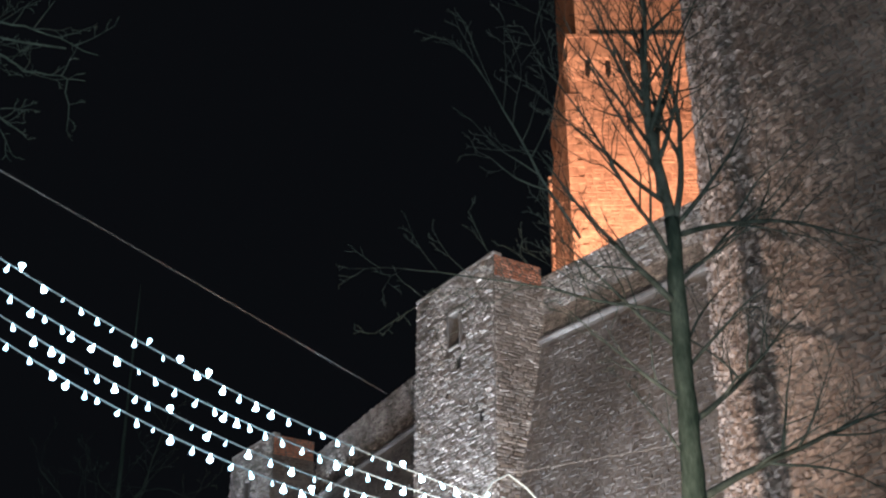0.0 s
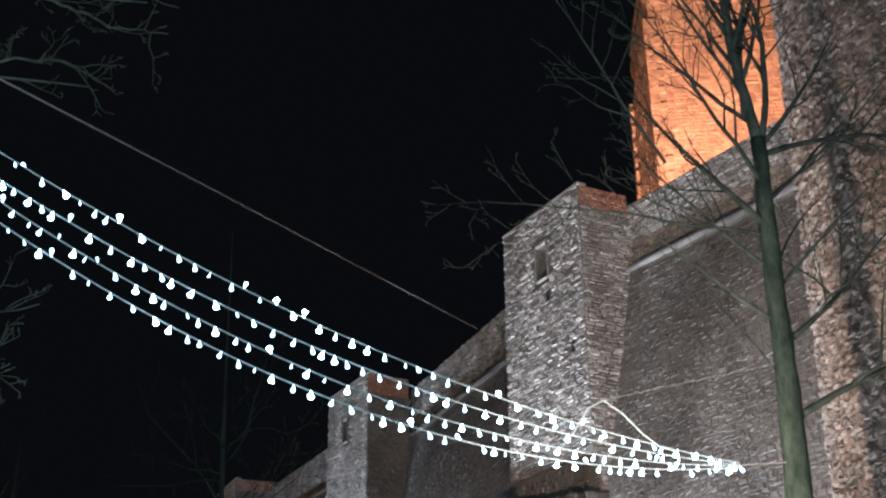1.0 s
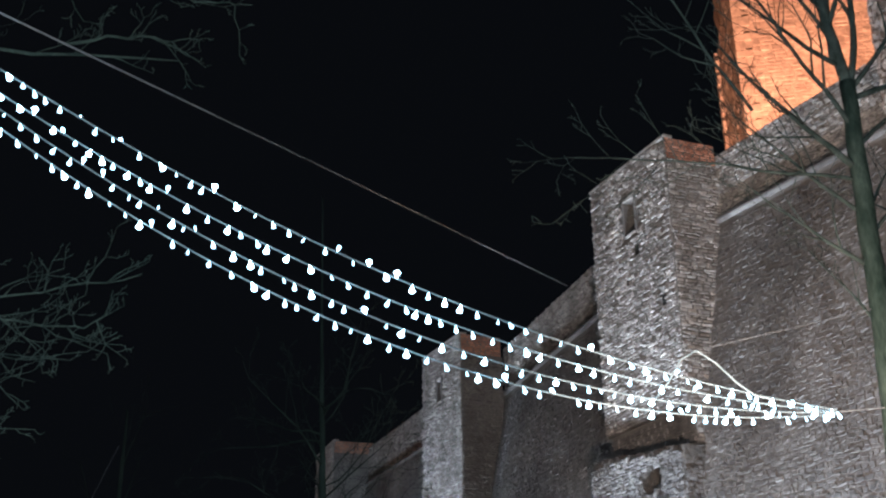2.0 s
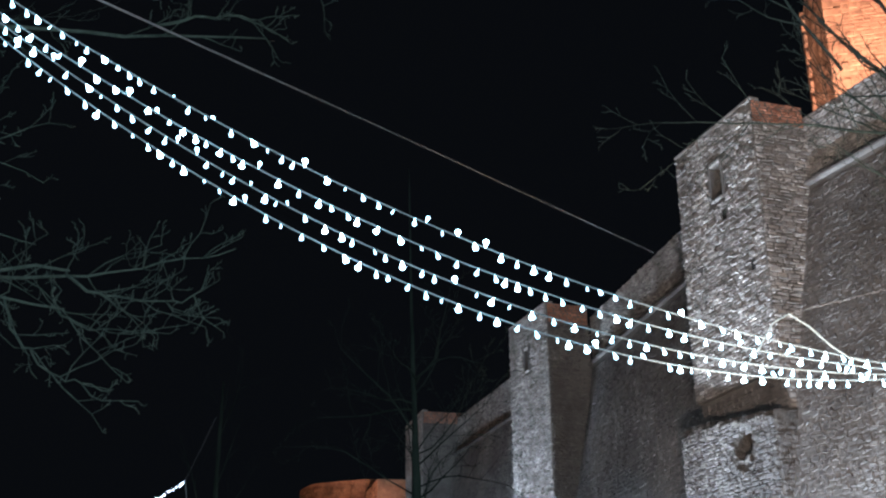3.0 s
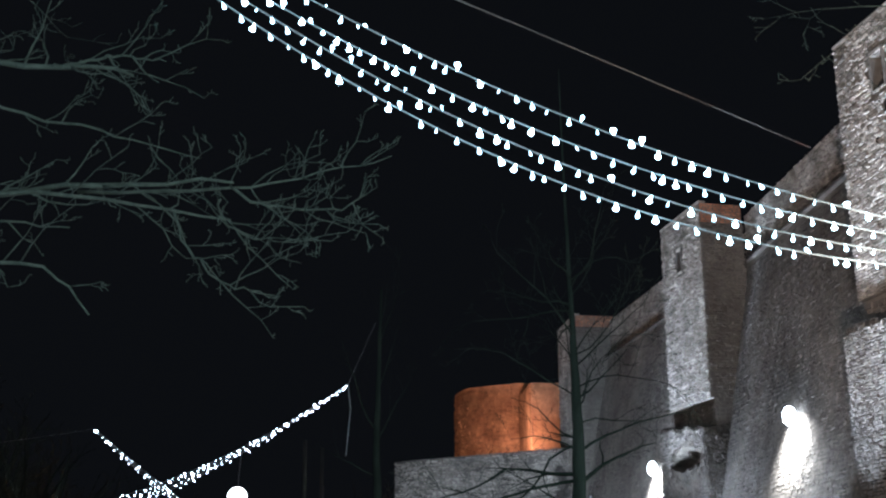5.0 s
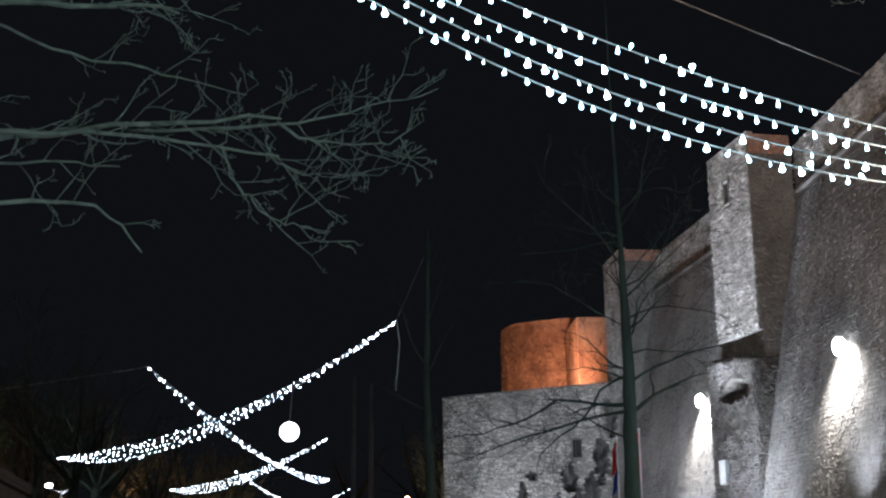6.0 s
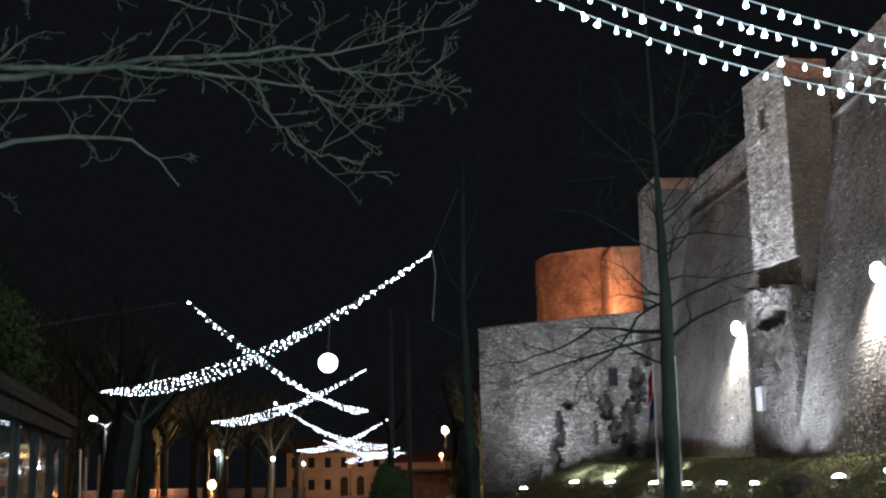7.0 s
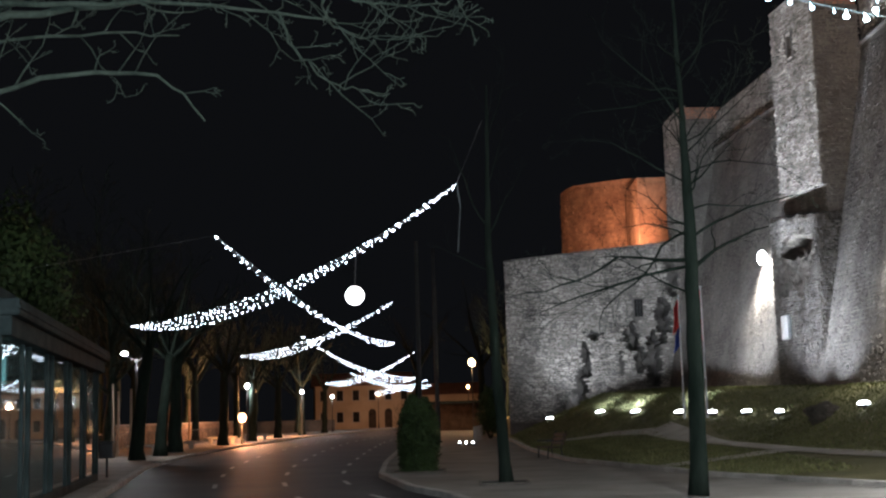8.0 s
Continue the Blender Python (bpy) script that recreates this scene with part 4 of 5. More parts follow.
# pollarded street trees along the far side of the road
for i, (tx, ty, s) in enumerate([(-13.1, 51.5, 1.0), (-13.4, 57.0, 0.95), (-14.2, 63.7, 1.25), (-14.3, 78, 1.1), (-14.6, 91.3, 1.2), (-14.6, 105, 1.1), (-14.2, 118.8, 1.1), (-13.4, 133, 1.1)]):
    lean = 0.5 if i < 2 else 0.1
    bare_tree("street_tree", [(tx, ty, 0.1, 0.31 * s), (tx + lean * 0.4, ty, 2.5, 0.24 * s), (tx + lean, ty, 4.8, 0.21 * s)],
              limbs_round((tx + lean, ty, 4.8), 6, 200 + i, 5.5, 0.11 * s, 1.5, 0.6), 110 + i, "dark pollarded street tree without leaves", 2, bark=BARK, trunk_sides=10, twigs=1.6, min_r=0.012, group="street trees")
for i, (tx, ty) in enumerate([(-21, 60), (-20.5, 72), (-21.5, 84), (-20, 97), (-19, 110), (-2.4, 100), (2.6, 92)]):
    bare_tree("street_tree", [(tx, ty, 0.1, 0.3), (tx, ty, 3, 0.25), (tx, ty, 6, 0.2)], limbs_round((tx, ty, 6), 6, 300 + i, 5.5, 0.12, 1.4, 1.5), 130 + i,
              "dark street tree without leaves", 2, bark=BARK, trunk_sides=8, twigs=1.5, min_r=0.012, group="street trees")


for i, (tx, ty, th) in enumerate([(-24, 66, 9), (-27, 78, 10), (-24.5, 90, 9.5), (-29, 100, 11), (-24, 112, 10), (-20, 126, 9), (-17.5, 142, 9), (5.5, 112, 9), (-31, 84, 11), (-18.3, 66, 8)]):
    bare_tree("park_tree", [(tx, ty, 0.1, 0.34), (tx + 0.2, ty, th * 0.4, 0.27), (tx, ty, th, 0.16)], limbs_round((tx, ty, th), 11, 500 + i, 6.5, 0.12, 1.3, th * 0.6), 520 + i,
              "tall bare park tree in dull orange lamplight", 2, bark=MOSSBARK, trunk_sides=8, twigs=3.6, min_r=0.014, group="park trees")


def leafy(name, at, size, count, seed, label, category, leaf=0.12, stem=True, boxy=False):
    """A leafy shrub or crown: short stems and a cloud of bent leaves with gaps."""
    t = thing(name, at, label, category)
    rng = random.Random(seed)
    if stem:
        out = []
        for i in range(7):
            a = rng.uniform(0, 6.28)
            branch_set((0, 0, 0), (math.cos(a) * 0.4, math.sin(a) * 0.4, 1), size[2] * 0.8, 0.035, 1, rng, out)
        part("stem", join(out), BARK, t)
    verts, faces = [], []
    for i in range(count):
        a, b = rng.uniform(0, 2 * math.pi), math.acos(rng.uniform(-1, 1))
        r = rng.uniform(0.35, 1.0) ** 0.5
        d = Vector((math.sin(b) * math.cos(a), math.sin(b) * math.sin(a), math.cos(b)))
        bulge = 0.78 + 0.34 * noise.noise(d * 2.2 + Vector((seed, 0, 0)))
        c = Vector((d.x * size[0], d.y * size[1], d.z * size[2] * 0.5)) * r * bulge + Vector((0, 0, size[2] * 0.5))
        if boxy:
            f = rng.random()
            k = (0.88 + 0.3 * f - 0.75 * f ** 3.5) * bulge * math.sqrt(rng.uniform(0.4, 1))
            c = Vector((math.cos(a) * size[0] * k, math.sin(a) * size[1] * k, f * size[2] * (0.94 + 0.12 * noise.noise(Vector((math.cos(a), math.sin(a), seed))))))
        u = Vector((rng.gauss(0, 1), rng.gauss(0, 1), rng.gauss(0, 1))).normalized()
        w = u.cross(d).normalized() if u.cross(d).length > 0.01 else Vector((1, 0, 0))
        s = leaf * rng.uniform(0.6, 1.3)
        k = len(verts)
        verts += [c - u * s * 0.5, c + w * s * 0.28, c + u * s * 0.5 + d * s * 0.12, c - w * s * 0.28]
        faces += [(k, k + 1, k + 3), (k + 1, k + 2, k + 3)]
    part("foliage", (verts, faces), LEAF, t, kind="stuff")
    return t


leafy("clipped_bush", (-0.85, 34.0, 0.1), (0.72, 0.72, 2.15), 16000, 7, "tall dark evergreen bush at the tip of the footway", "bush", 0.09, boxy=True)
leafy("evergreen_tree", (-11.8, 31.5, 2.2), (2.6, 2.6, 6.0), 12000, 8, "dark leafy evergreen tree beside the kiosk", "tree", 0.2)
leafy("hedge", (2.6, 76, 0.0), (1.0, 3.0, 3.6), 6000, 9, "dark hedge at the foot of the castle wall", "hedge", 0.16)
part("trunk", join([tube([(0, 0, -2.1), (0.1, 0, 0.5), (0.0, 0.1, 2.5)], [0.2, 0.16, 0.1], 10)]), BARK, bpy.data.objects["evergreen_tree"])

# ---------------------------------------------------------------- strings of lights over the street
def catenary(p, q, sag, n):
    p, q = Vector(p), Vector(q)
    return [p.lerp(q, i / n) - Vector((0, 0, sag * 4 * (i / n) * (1 - i / n))) for i in range(n + 1)]


def bulb_mesh(r, ln, mat):
    """A pear-shaped lamp hanging by its neck."""
    prof = [(0.25, 0.0), (0.28, 0.25), (0.6, 0.48), (0.95, 0.7), (0.85, 0.88), (0.4, 0.98)]
    verts = [(r * f * math.cos(k * math.pi / 4), r * f * math.sin(k * math.pi / 4), -ln * h) for f, h in prof for k in range(8)]
    faces = [(j * 8 + k, j * 8 + (k + 1) % 8, j * 8 + 8 + (k + 1) % 8, j * 8 + 8 + k) for j in range(len(prof) - 1) for k in range(8)]
    return mesh_from("bulb", verts, faces + [tuple(range(40, 48))], mat, True)


BIG, SMALL, TINY = bulb_mesh(0.040, 0.112, BULB), bulb_mesh(0.027, 0.108, BULBSOFT), bulb_mesh(0.012, 0.08, BULBSOFT)


def light_string(p, q, sag, spacing, seed, label):
    t = thing("string_light", p, label, "string light", "strings over the street")
    o = Vector(p)
    pts = catenary(p, q, sag, 60)
    part("cable", tube([v - o for v in pts], [0.009] * len(pts), 5), WIRE, t, "thin white cable")
    rng = random.Random(seed)
    run = spacing * 0.5
    for a, b in zip(pts, pts[1:]):
        d = (b - a).length
        while run < d:
            c = a.lerp(b, run / d) - o
            pick = rng.random()
            ob = part("bulb", BIG if pick < 0.32 else (SMALL if pick < 0.82 else TINY), None, t)
            flip = 160 if rng.random() < 0.12 else 0
            ob.matrix_local = pose(*c, rng.uniform(-25, 25) + flip, rng.uniform(-25, 25), rng.uniform(0, 360))
            run += spacing * rng.choice((0.7, 1.0, 1.0, 1.3))
        run -= d
    return t


SY = 14.9
light_string((-6.5, SY, 13.9), (10.6, SY, 6.36), 1.5, 0.235, 1, "white string of lamps hanging across the street")
light_string((-6.5, SY + 0.25, 13.95), (10.6, SY + 0.02, 6.34), 1.82, 0.235, 2, "white string of lamps hanging across the street")
light_string((-6.5, SY - 0.2, 14.0), (10.6, SY - 0.02, 6.32), 2.28, 0.235, 3, "white string of lamps hanging across the street")
light_string((-6.5, SY, 14.09), (10.6, SY, 6.30), 2.55, 0.235, 4, "white string of lamps hanging across the street")


def wire(name, pts, r, mat, label, category="cable"):
    return solo(name, tube(pts, [r] * len(pts), 6), mat, label, category)


wire("feed_cable", [(7.75, SY, 6.35), (7.97, SY, 6.6), (8.2, SY, 6.95), (8.46, SY, 7.1), (8.75, SY, 6.93), (9.05, SY, 6.66), (9.3, SY, 6.5), (9.6, SY, 6.45)], 0.013, WIRE, "pale looped feed cable on the light strings")
wire("tie_wire", [(10.6, SY, 6.33), (11.9, SY, 6.5)], 0.008, DARKWIRE, "thin wire tying the strings to the tree")
wire("tie_wire", [(-6.5, SY, 14.0), (-9.22, 15.9, 15.6)], 0.01, DARKWIRE, "thin wire tying the strings to the tree")
wire("tie_wire", [(8.46, SY, 7.1), (11.6, SY, 8.0)], 0.004, DARKWIRE, "thin wire tying the strings to the tree")
wire("overhead_cable", [(18.25, 42.6, 19.2), (4.0, 23.1, 13.74), (-1.1, 16.1, 11.74), (-10.8, 2.85, 7.95)], 0.014, DARKWIRE, "grey overhead cable running to the castle wall")
wire("service_mast", [(-10.8, 2.85, 0), (-10.8, 2.85, 8.0)], 0.09, IRON, "dark mast carrying the overhead cable", "mast")


def far_string(p, q, sag, seed, strands=4, spread=0.9, size=0.52, gap=0.78, label="bundle of white string lights across the street"):
    """Several strands that hang side by side, seen from far off."""
    t = thing("string_light", p, label, "string light", "strings over the street")
    o = Vector(p)
    rng = random.Random(seed)
    side = (Vector(q) - o).cross(Vector((0, 0, 1))).normalized()
    cubes = []
    for s in range(strands):
        f = s / max(1, strands - 1) - 0.5
        pts = [v - o + side * (spread * f * 4 * (i / 40) * (1 - i / 40)) for i, v in enumerate(catenary(p, q, sag + 0.7 * f, 40))]
        part("cable", tube(pts, [0.005] * 41, 4), DARKWIRE, t)
        run = 0.1
        for a, b in zip(pts, pts[1:]):
            d = (b - a).length
            while run < d:
                c = a.lerp(b, run / d) + side * rng.uniform(-0.04, 0.04) + Vector((0, 0, rng.uniform(-0.06, 0.01)))
                r = rng.choice((0.022, 0.03, 0.045)) * size
                cubes.append(([c + Vector(v) * r for v in ((1, 0, 0), (-1, 0, 0), (0, 1, 0), (0, -1, 0), (0, 0, 1.4), (0, 0, -1.4))],
                              [(0, 2, 4), (2, 1, 4), (1, 3, 4), (3, 0, 4), (2, 0, 5), (1, 2, 5), (3, 1, 5), (0, 3, 5)]))
                run += rng.uniform(0.28, 0.55) * gap
            run -= d
    part("bulb_cluster", join(cubes), FARBULB, t, "many small white bulbs", kind="stuff")
    return t


far_string((-11.4, 44.0, 5.15), (0.4, 30.7, 7.5), 0.95, 11)
far_string((-5.9, 31.2, 6.4), (-3.1, 72.9, 6.0), 0.75, 12, spread=1.3, size=0.48, gap=2.6)
far_string((-14.0, 83.0, 6.0), (-2.5, 57.5, 7.0), 0.7, 13, size=0.62, gap=1.7)
far_string((-8.2, 69.9, 6.3), (-3.0, 118.0, 5.3), 0.9, 14, size=0.66, gap=3.0)
far_string((-13.0, 132.0, 5.4), (-2.6, 102.1, 7.0), 0.8, 15, size=0.8, gap=2.6)
far_string((-9.5, 122.0, 6.0), (-2.0, 160.0, 5.6), 0.8, 16, size=0.8, gap=3.0)
far_string((-13.0, 185.0, 5.4), (-2.4, 150.0, 6.0), 0.6, 17, size=0.8, gap=2.6)
wire("tail_wire", [(0.4, 30.7, 7.5), (0.48, 30.75, 6.9), (0.42, 30.7, 6.2), (0.38, 30.7, 5.7)], 0.008, WIRE, "loose white tail wire below the light string")
wire("tie_wire", [(0.4, 30.7, 7.5), (0.98, 27.3, 8.3)], 0.004, DARKWIRE, "thin wire tying the strings to the tree")
wire("tie_wire", [(-5.9, 31.2, 6.4), (-10.4, 30.5, 5.6)], 0.003, DARKWIRE, "thin wire tying the strings to the tree")

gl = thing("hanging_globe", (-2.522, 34.01, 4.705), "glowing white globe lamp hanging from the light string", "lamp")
part("globe", ball((0, 0, 0.3), 0.262, 24, 16), GLOBE, gl)
part("hanger", rod((0, 0, 0.54), (0.065, 0.07, 1.6), 0.012), IRON, gl)


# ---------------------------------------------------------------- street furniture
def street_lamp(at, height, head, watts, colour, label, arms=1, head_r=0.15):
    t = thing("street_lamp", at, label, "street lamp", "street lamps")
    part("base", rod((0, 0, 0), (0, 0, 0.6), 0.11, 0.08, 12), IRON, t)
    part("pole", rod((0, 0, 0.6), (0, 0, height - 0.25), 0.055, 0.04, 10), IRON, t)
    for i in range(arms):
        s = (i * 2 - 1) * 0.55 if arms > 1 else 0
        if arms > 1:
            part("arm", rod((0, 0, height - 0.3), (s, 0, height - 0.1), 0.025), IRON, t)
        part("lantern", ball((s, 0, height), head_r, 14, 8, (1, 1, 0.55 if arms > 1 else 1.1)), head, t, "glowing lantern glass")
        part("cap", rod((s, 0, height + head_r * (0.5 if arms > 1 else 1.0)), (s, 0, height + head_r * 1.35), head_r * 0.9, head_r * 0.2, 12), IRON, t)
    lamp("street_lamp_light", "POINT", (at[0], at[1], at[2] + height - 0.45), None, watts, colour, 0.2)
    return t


street_lamp((-13.6, 53.5, 0.1), 4.6, HEADWHITE, 260, WHITE, "twin-armed street lamp with white heads", 2)
street_lamp((-14.9, 91, 0.1), 4.1, HEADWHITE, 300, WHITE, "street lamp with a white lantern")
street_lamp((-13.8, 116, 0.1), 4.1, HEADWHITE, 300, WHITE, "street lamp with a white lantern")
street_lamp((-13.2, 140, 0.1), 4.0, HEADWHITE, 300, WHITE, "street lamp with a white lantern")
street_lamp((2.25, 108, 0.1), 6.1, HEADWARM, 1200, (1.0, 0.6, 0.3), "street lamp with a warm orange lantern", 1, 0.3)
street_lamp((-13.6, 81, 0.1), 1.75, HEADORANGE, 1300, (1.0, 0.36, 0.12), "low lamp with a bright orange globe", 1, 0.27)
# added lamp, hidden behind the kiosk, that brightens the park
street_lamp((-22.0, 69, 0.1), 4.0, HEADWARM, 700, (1.0, 0.36, 0.13), "street lamp with a warm orange lantern")
street_lamp((-17.6, 112, 0.1), 4.2, HEADWARM, 6500, (1.0, 0.4, 0.17), "street lamp with a warm orange lantern")
# lamp added only to light the house front at the street end
street_lamp((-9.5, 168, 0.1), 4.6, HEADWARM, 450, (1.0, 0.55, 0.34), "street lamp with a warm orange lantern")
street_lamp((2.2, 128, 0.1), 4.4, HEADWARM, 1500, (1.0, 0.42, 0.15), "street lamp with a warm orange lantern")


def bench(at, turn):
    t = thing("park_bench", at, "dark slatted park bench on the lawn edge", "bench", turn=turn)
    for i in range(4):
        part("seat_slat", box(-0.8, 0.8, -0.26 + i * 0.13, -0.15 + i * 0.13, 0.43, 0.47, 0.01), DARKWOOD, t)
    for i in range(3):
        s = part("back_slat", box(-0.8, 0.8, -0.02, 0.02, 0, 0.11, 0.01), DARKWOOD, t)
        s.matrix_local = pose(0, 0.28 + i * 0.045, 0.52 + i * 0.14, -18)
    for s in (-0.62, 0.62):
        part("leg", rod((s, -0.24, 0), (s, -0.2, 0.43), 0.025), IRON, t)
        part("leg", rod((s, 0.3, 0), (s, 0.22, 0.43), 0.025), IRON, t)
        part("back_post", rod((s, 0.22, 0.42), (s, 0.42, 0.98), 0.022), IRON, t)
        part("armrest", box(s - 0.03, s + 0.03, -0.26, 0.28, 0.64, 0.68, 0.01), IRON, t)
    return t


bench((3.35, 41.0, ground_z(3.35, 41.0)), -80)


def floodlight(x, y, aim, watts, cone=75, colour=COOL):
    z = ground_z(x, y)
    t = thing("ground_floodlight", (x, y, z), "small ground floodlight shining on the castle", "floodlight", "lawn floodlights")
    d = Vector(aim) - Vector((x, y, z))
    t.rotation_euler = (0, 0, math.atan2(d.y, d.x) - math.pi / 2)
    part("stake", rod((0, 0, -0.2), (0, 0, 0.06), 0.03), IRON, t)
    part("housing", box(-0.2, 0.2, -0.1, 0.1, 0.02, 0.12, 0.03), IRON, t)
    lens = part("lens", ball((0, 0, 0), 0.2, 14, 8, (1.15, 0.8, 0.3)), FLOODGLASS, t, "glowing upper glass")
    lens.matrix_local = pose(0, 0.0, 0.15, -12, -10, 0)
    s = Vector((d.x, d.y, 0)).normalized()
    lamp("floodlight_beam", "SPOT", (x + s.x * 0.25, y + s.y * 0.25, z + 0.42), aim, watts, colour, 0.12, cone, 0.8)
    return t


for x, y, aim, watts in [(5.84, 70.4, (9.0, 74, 7), 800), (7.63, 61.5, (9.5, 74, 9), 1900), (8.72, 57.0, (11.0, 74, 9), 1900), (10.03, 53.1, (15.3, 62, 9), 5000),
                         (10.97, 50.8, (15.5, 52.3, 17), 12000), (11.88, 48.8, (15.8, 51, 11), 2700), (12.66, 46.8, (16.8, 47, 12), 1700), (13.0, 38.3, (17.2, 40, 12), 2200),
                         (13.2, 34.6, (16.4, 33.5, 17), 7000), (12.9, 31.0, (16.6, 32, 17), 9000), (13.4, 27.2, (18.8, 27, 15), 8500), (14.2, 23.4, (17.6, 22, 15), 5000)]:
    floodlight(x, y, aim, watts, 44 if aim[2] == 17 else (110 if 40 < y < 49.5 else 75))


def wall_lamp(x, y, z, watts):
    t = thing("wall_lamp", (x, y, z), "bright wall lamp washing the castle stone", "wall lamp", "castle wall lamps")
    part("bracket", rod((1.3, 0, 0.1), (0.25, 0, 0.1), 0.03), IRON, t)
    part("housing", box(0.2, 0.42, -0.1, 0.1, 0.0, 0.22, 0.03), IRON, t)
    part("diffuser", ball((0.25, 0, -0.12), 0.3, 16, 10, (0.75, 1.0, 1.15)), FLOODGLASS, t, "glaring white lamp glass")
    lamp("wall_lamp_light", "SPOT", (x - 0.22, y - 0.1, z - 0.3), (x + 0.5, y - 0.2, z - 1.2), watts, (1.0, 0.94, 0.84), 0.15, 135, 0.9)
    return t


wall_lamp(15.27, 58.7, 8.87, 4200)
wall_lamp(16.0, 42.1, 8.78, 4600)

pq = thing("plaque", (14.9, 53.25, 4.97), "white notice board fixed to the castle wall", "sign", turn=7.4)
part("board", box(-0.06, -0.02, -0.3, 0.3, -0.5, 0.5, 0.01), WHITEPAINT, pq)
part("frame", box(-0.02, 0.3, -0.33, 0.33, -0.53, 0.53, 0.01), STEEL, pq)


def flagpole(x, y, h, cloth, cloth2, label):
    z = ground_z(x, y)
    t = thing("flagpole", (x, y, z), label, "flagpole", "flagpoles on the lawn")
    part("pole", rod((0, 0, 0), (0, 0, h), 0.05, 0.03, 10), STEEL, t)
    part("finial", ball((0, 0, h + 0.04), 0.06, 10, 8), STEEL, t)
    for cl, z0, z1, nm in ((cloth, h - 1.3, h - 0.1, "upper_cloth"), (cloth2, h - 2.1, h - 1.32, "lower_cloth")):
        verts, faces = [], []
        for j in range(9):
            for i in range(9):
                f = i / 8
                w = 0.27 * (0.6 + 0.4 * (1 - j / 8))
                verts.append((-f * w - 0.04, 0.1 * math.sin(f * 9 + j * 0.5), z0 + (z1 - z0) * j / 8 - f * 0.35))
        faces = [(j * 9 + i, j * 9 + i + 1, (j + 1) * 9 + i + 1, (j + 1) * 9 + i) for j in range(8) for i in range(8)]
        ob = part(nm, (verts, faces), cl, t, "limp flag cloth")
        so = ob.modifiers.new("thickness", "SOLIDIFY")
        so.thickness = 0.008
    return t


flagpole(10.05, 52.1, 5.2, REDCLOTH, BLUECLOTH, "steel flagpole with a limp red and blue flag")
flagpole(10.75, 50.8, 5.4, REDCLOTH, REDCLOTH, "steel flagpole with a limp red flag")


def rock(at, size, seed, label, mat):
    bm = bmesh.new()
    bmesh.ops.create_icosphere(bm, subdivisions=4, radius=1)
    for v in bm.verts:
        n = v.co.normalized()
        k = 1 + 0.35 * noise.noise(n * 1.4 + Vector((seed, 0, 0))) + 0.18 * noise.noise(n * 4 + Vector((0, seed, 0))) + 0.08 * noise.noise(n * 11)
        v.co = Vector((n.x * size[0], n.y * size[1], n.z * size[2])) * k
    ob = solo("boulder", bm, mat, label, "rock")
    ob.location = at
    return ob


rock((12.55, 40.9, 1.25), (0.62, 0.45, 0.4), 3, "rough brown boulder lying on the grassy bank", DARKROCK)
rock((7.5, 72.9, 1.9), (0.4, 0.35, 0.7), 5, "pale stone standing by the wall foot", SCARP)
rock((9.8, 72.9, 2.4), (0.45, 0.35, 0.5), 6, "pale stone standing by the wall foot", SCARP)


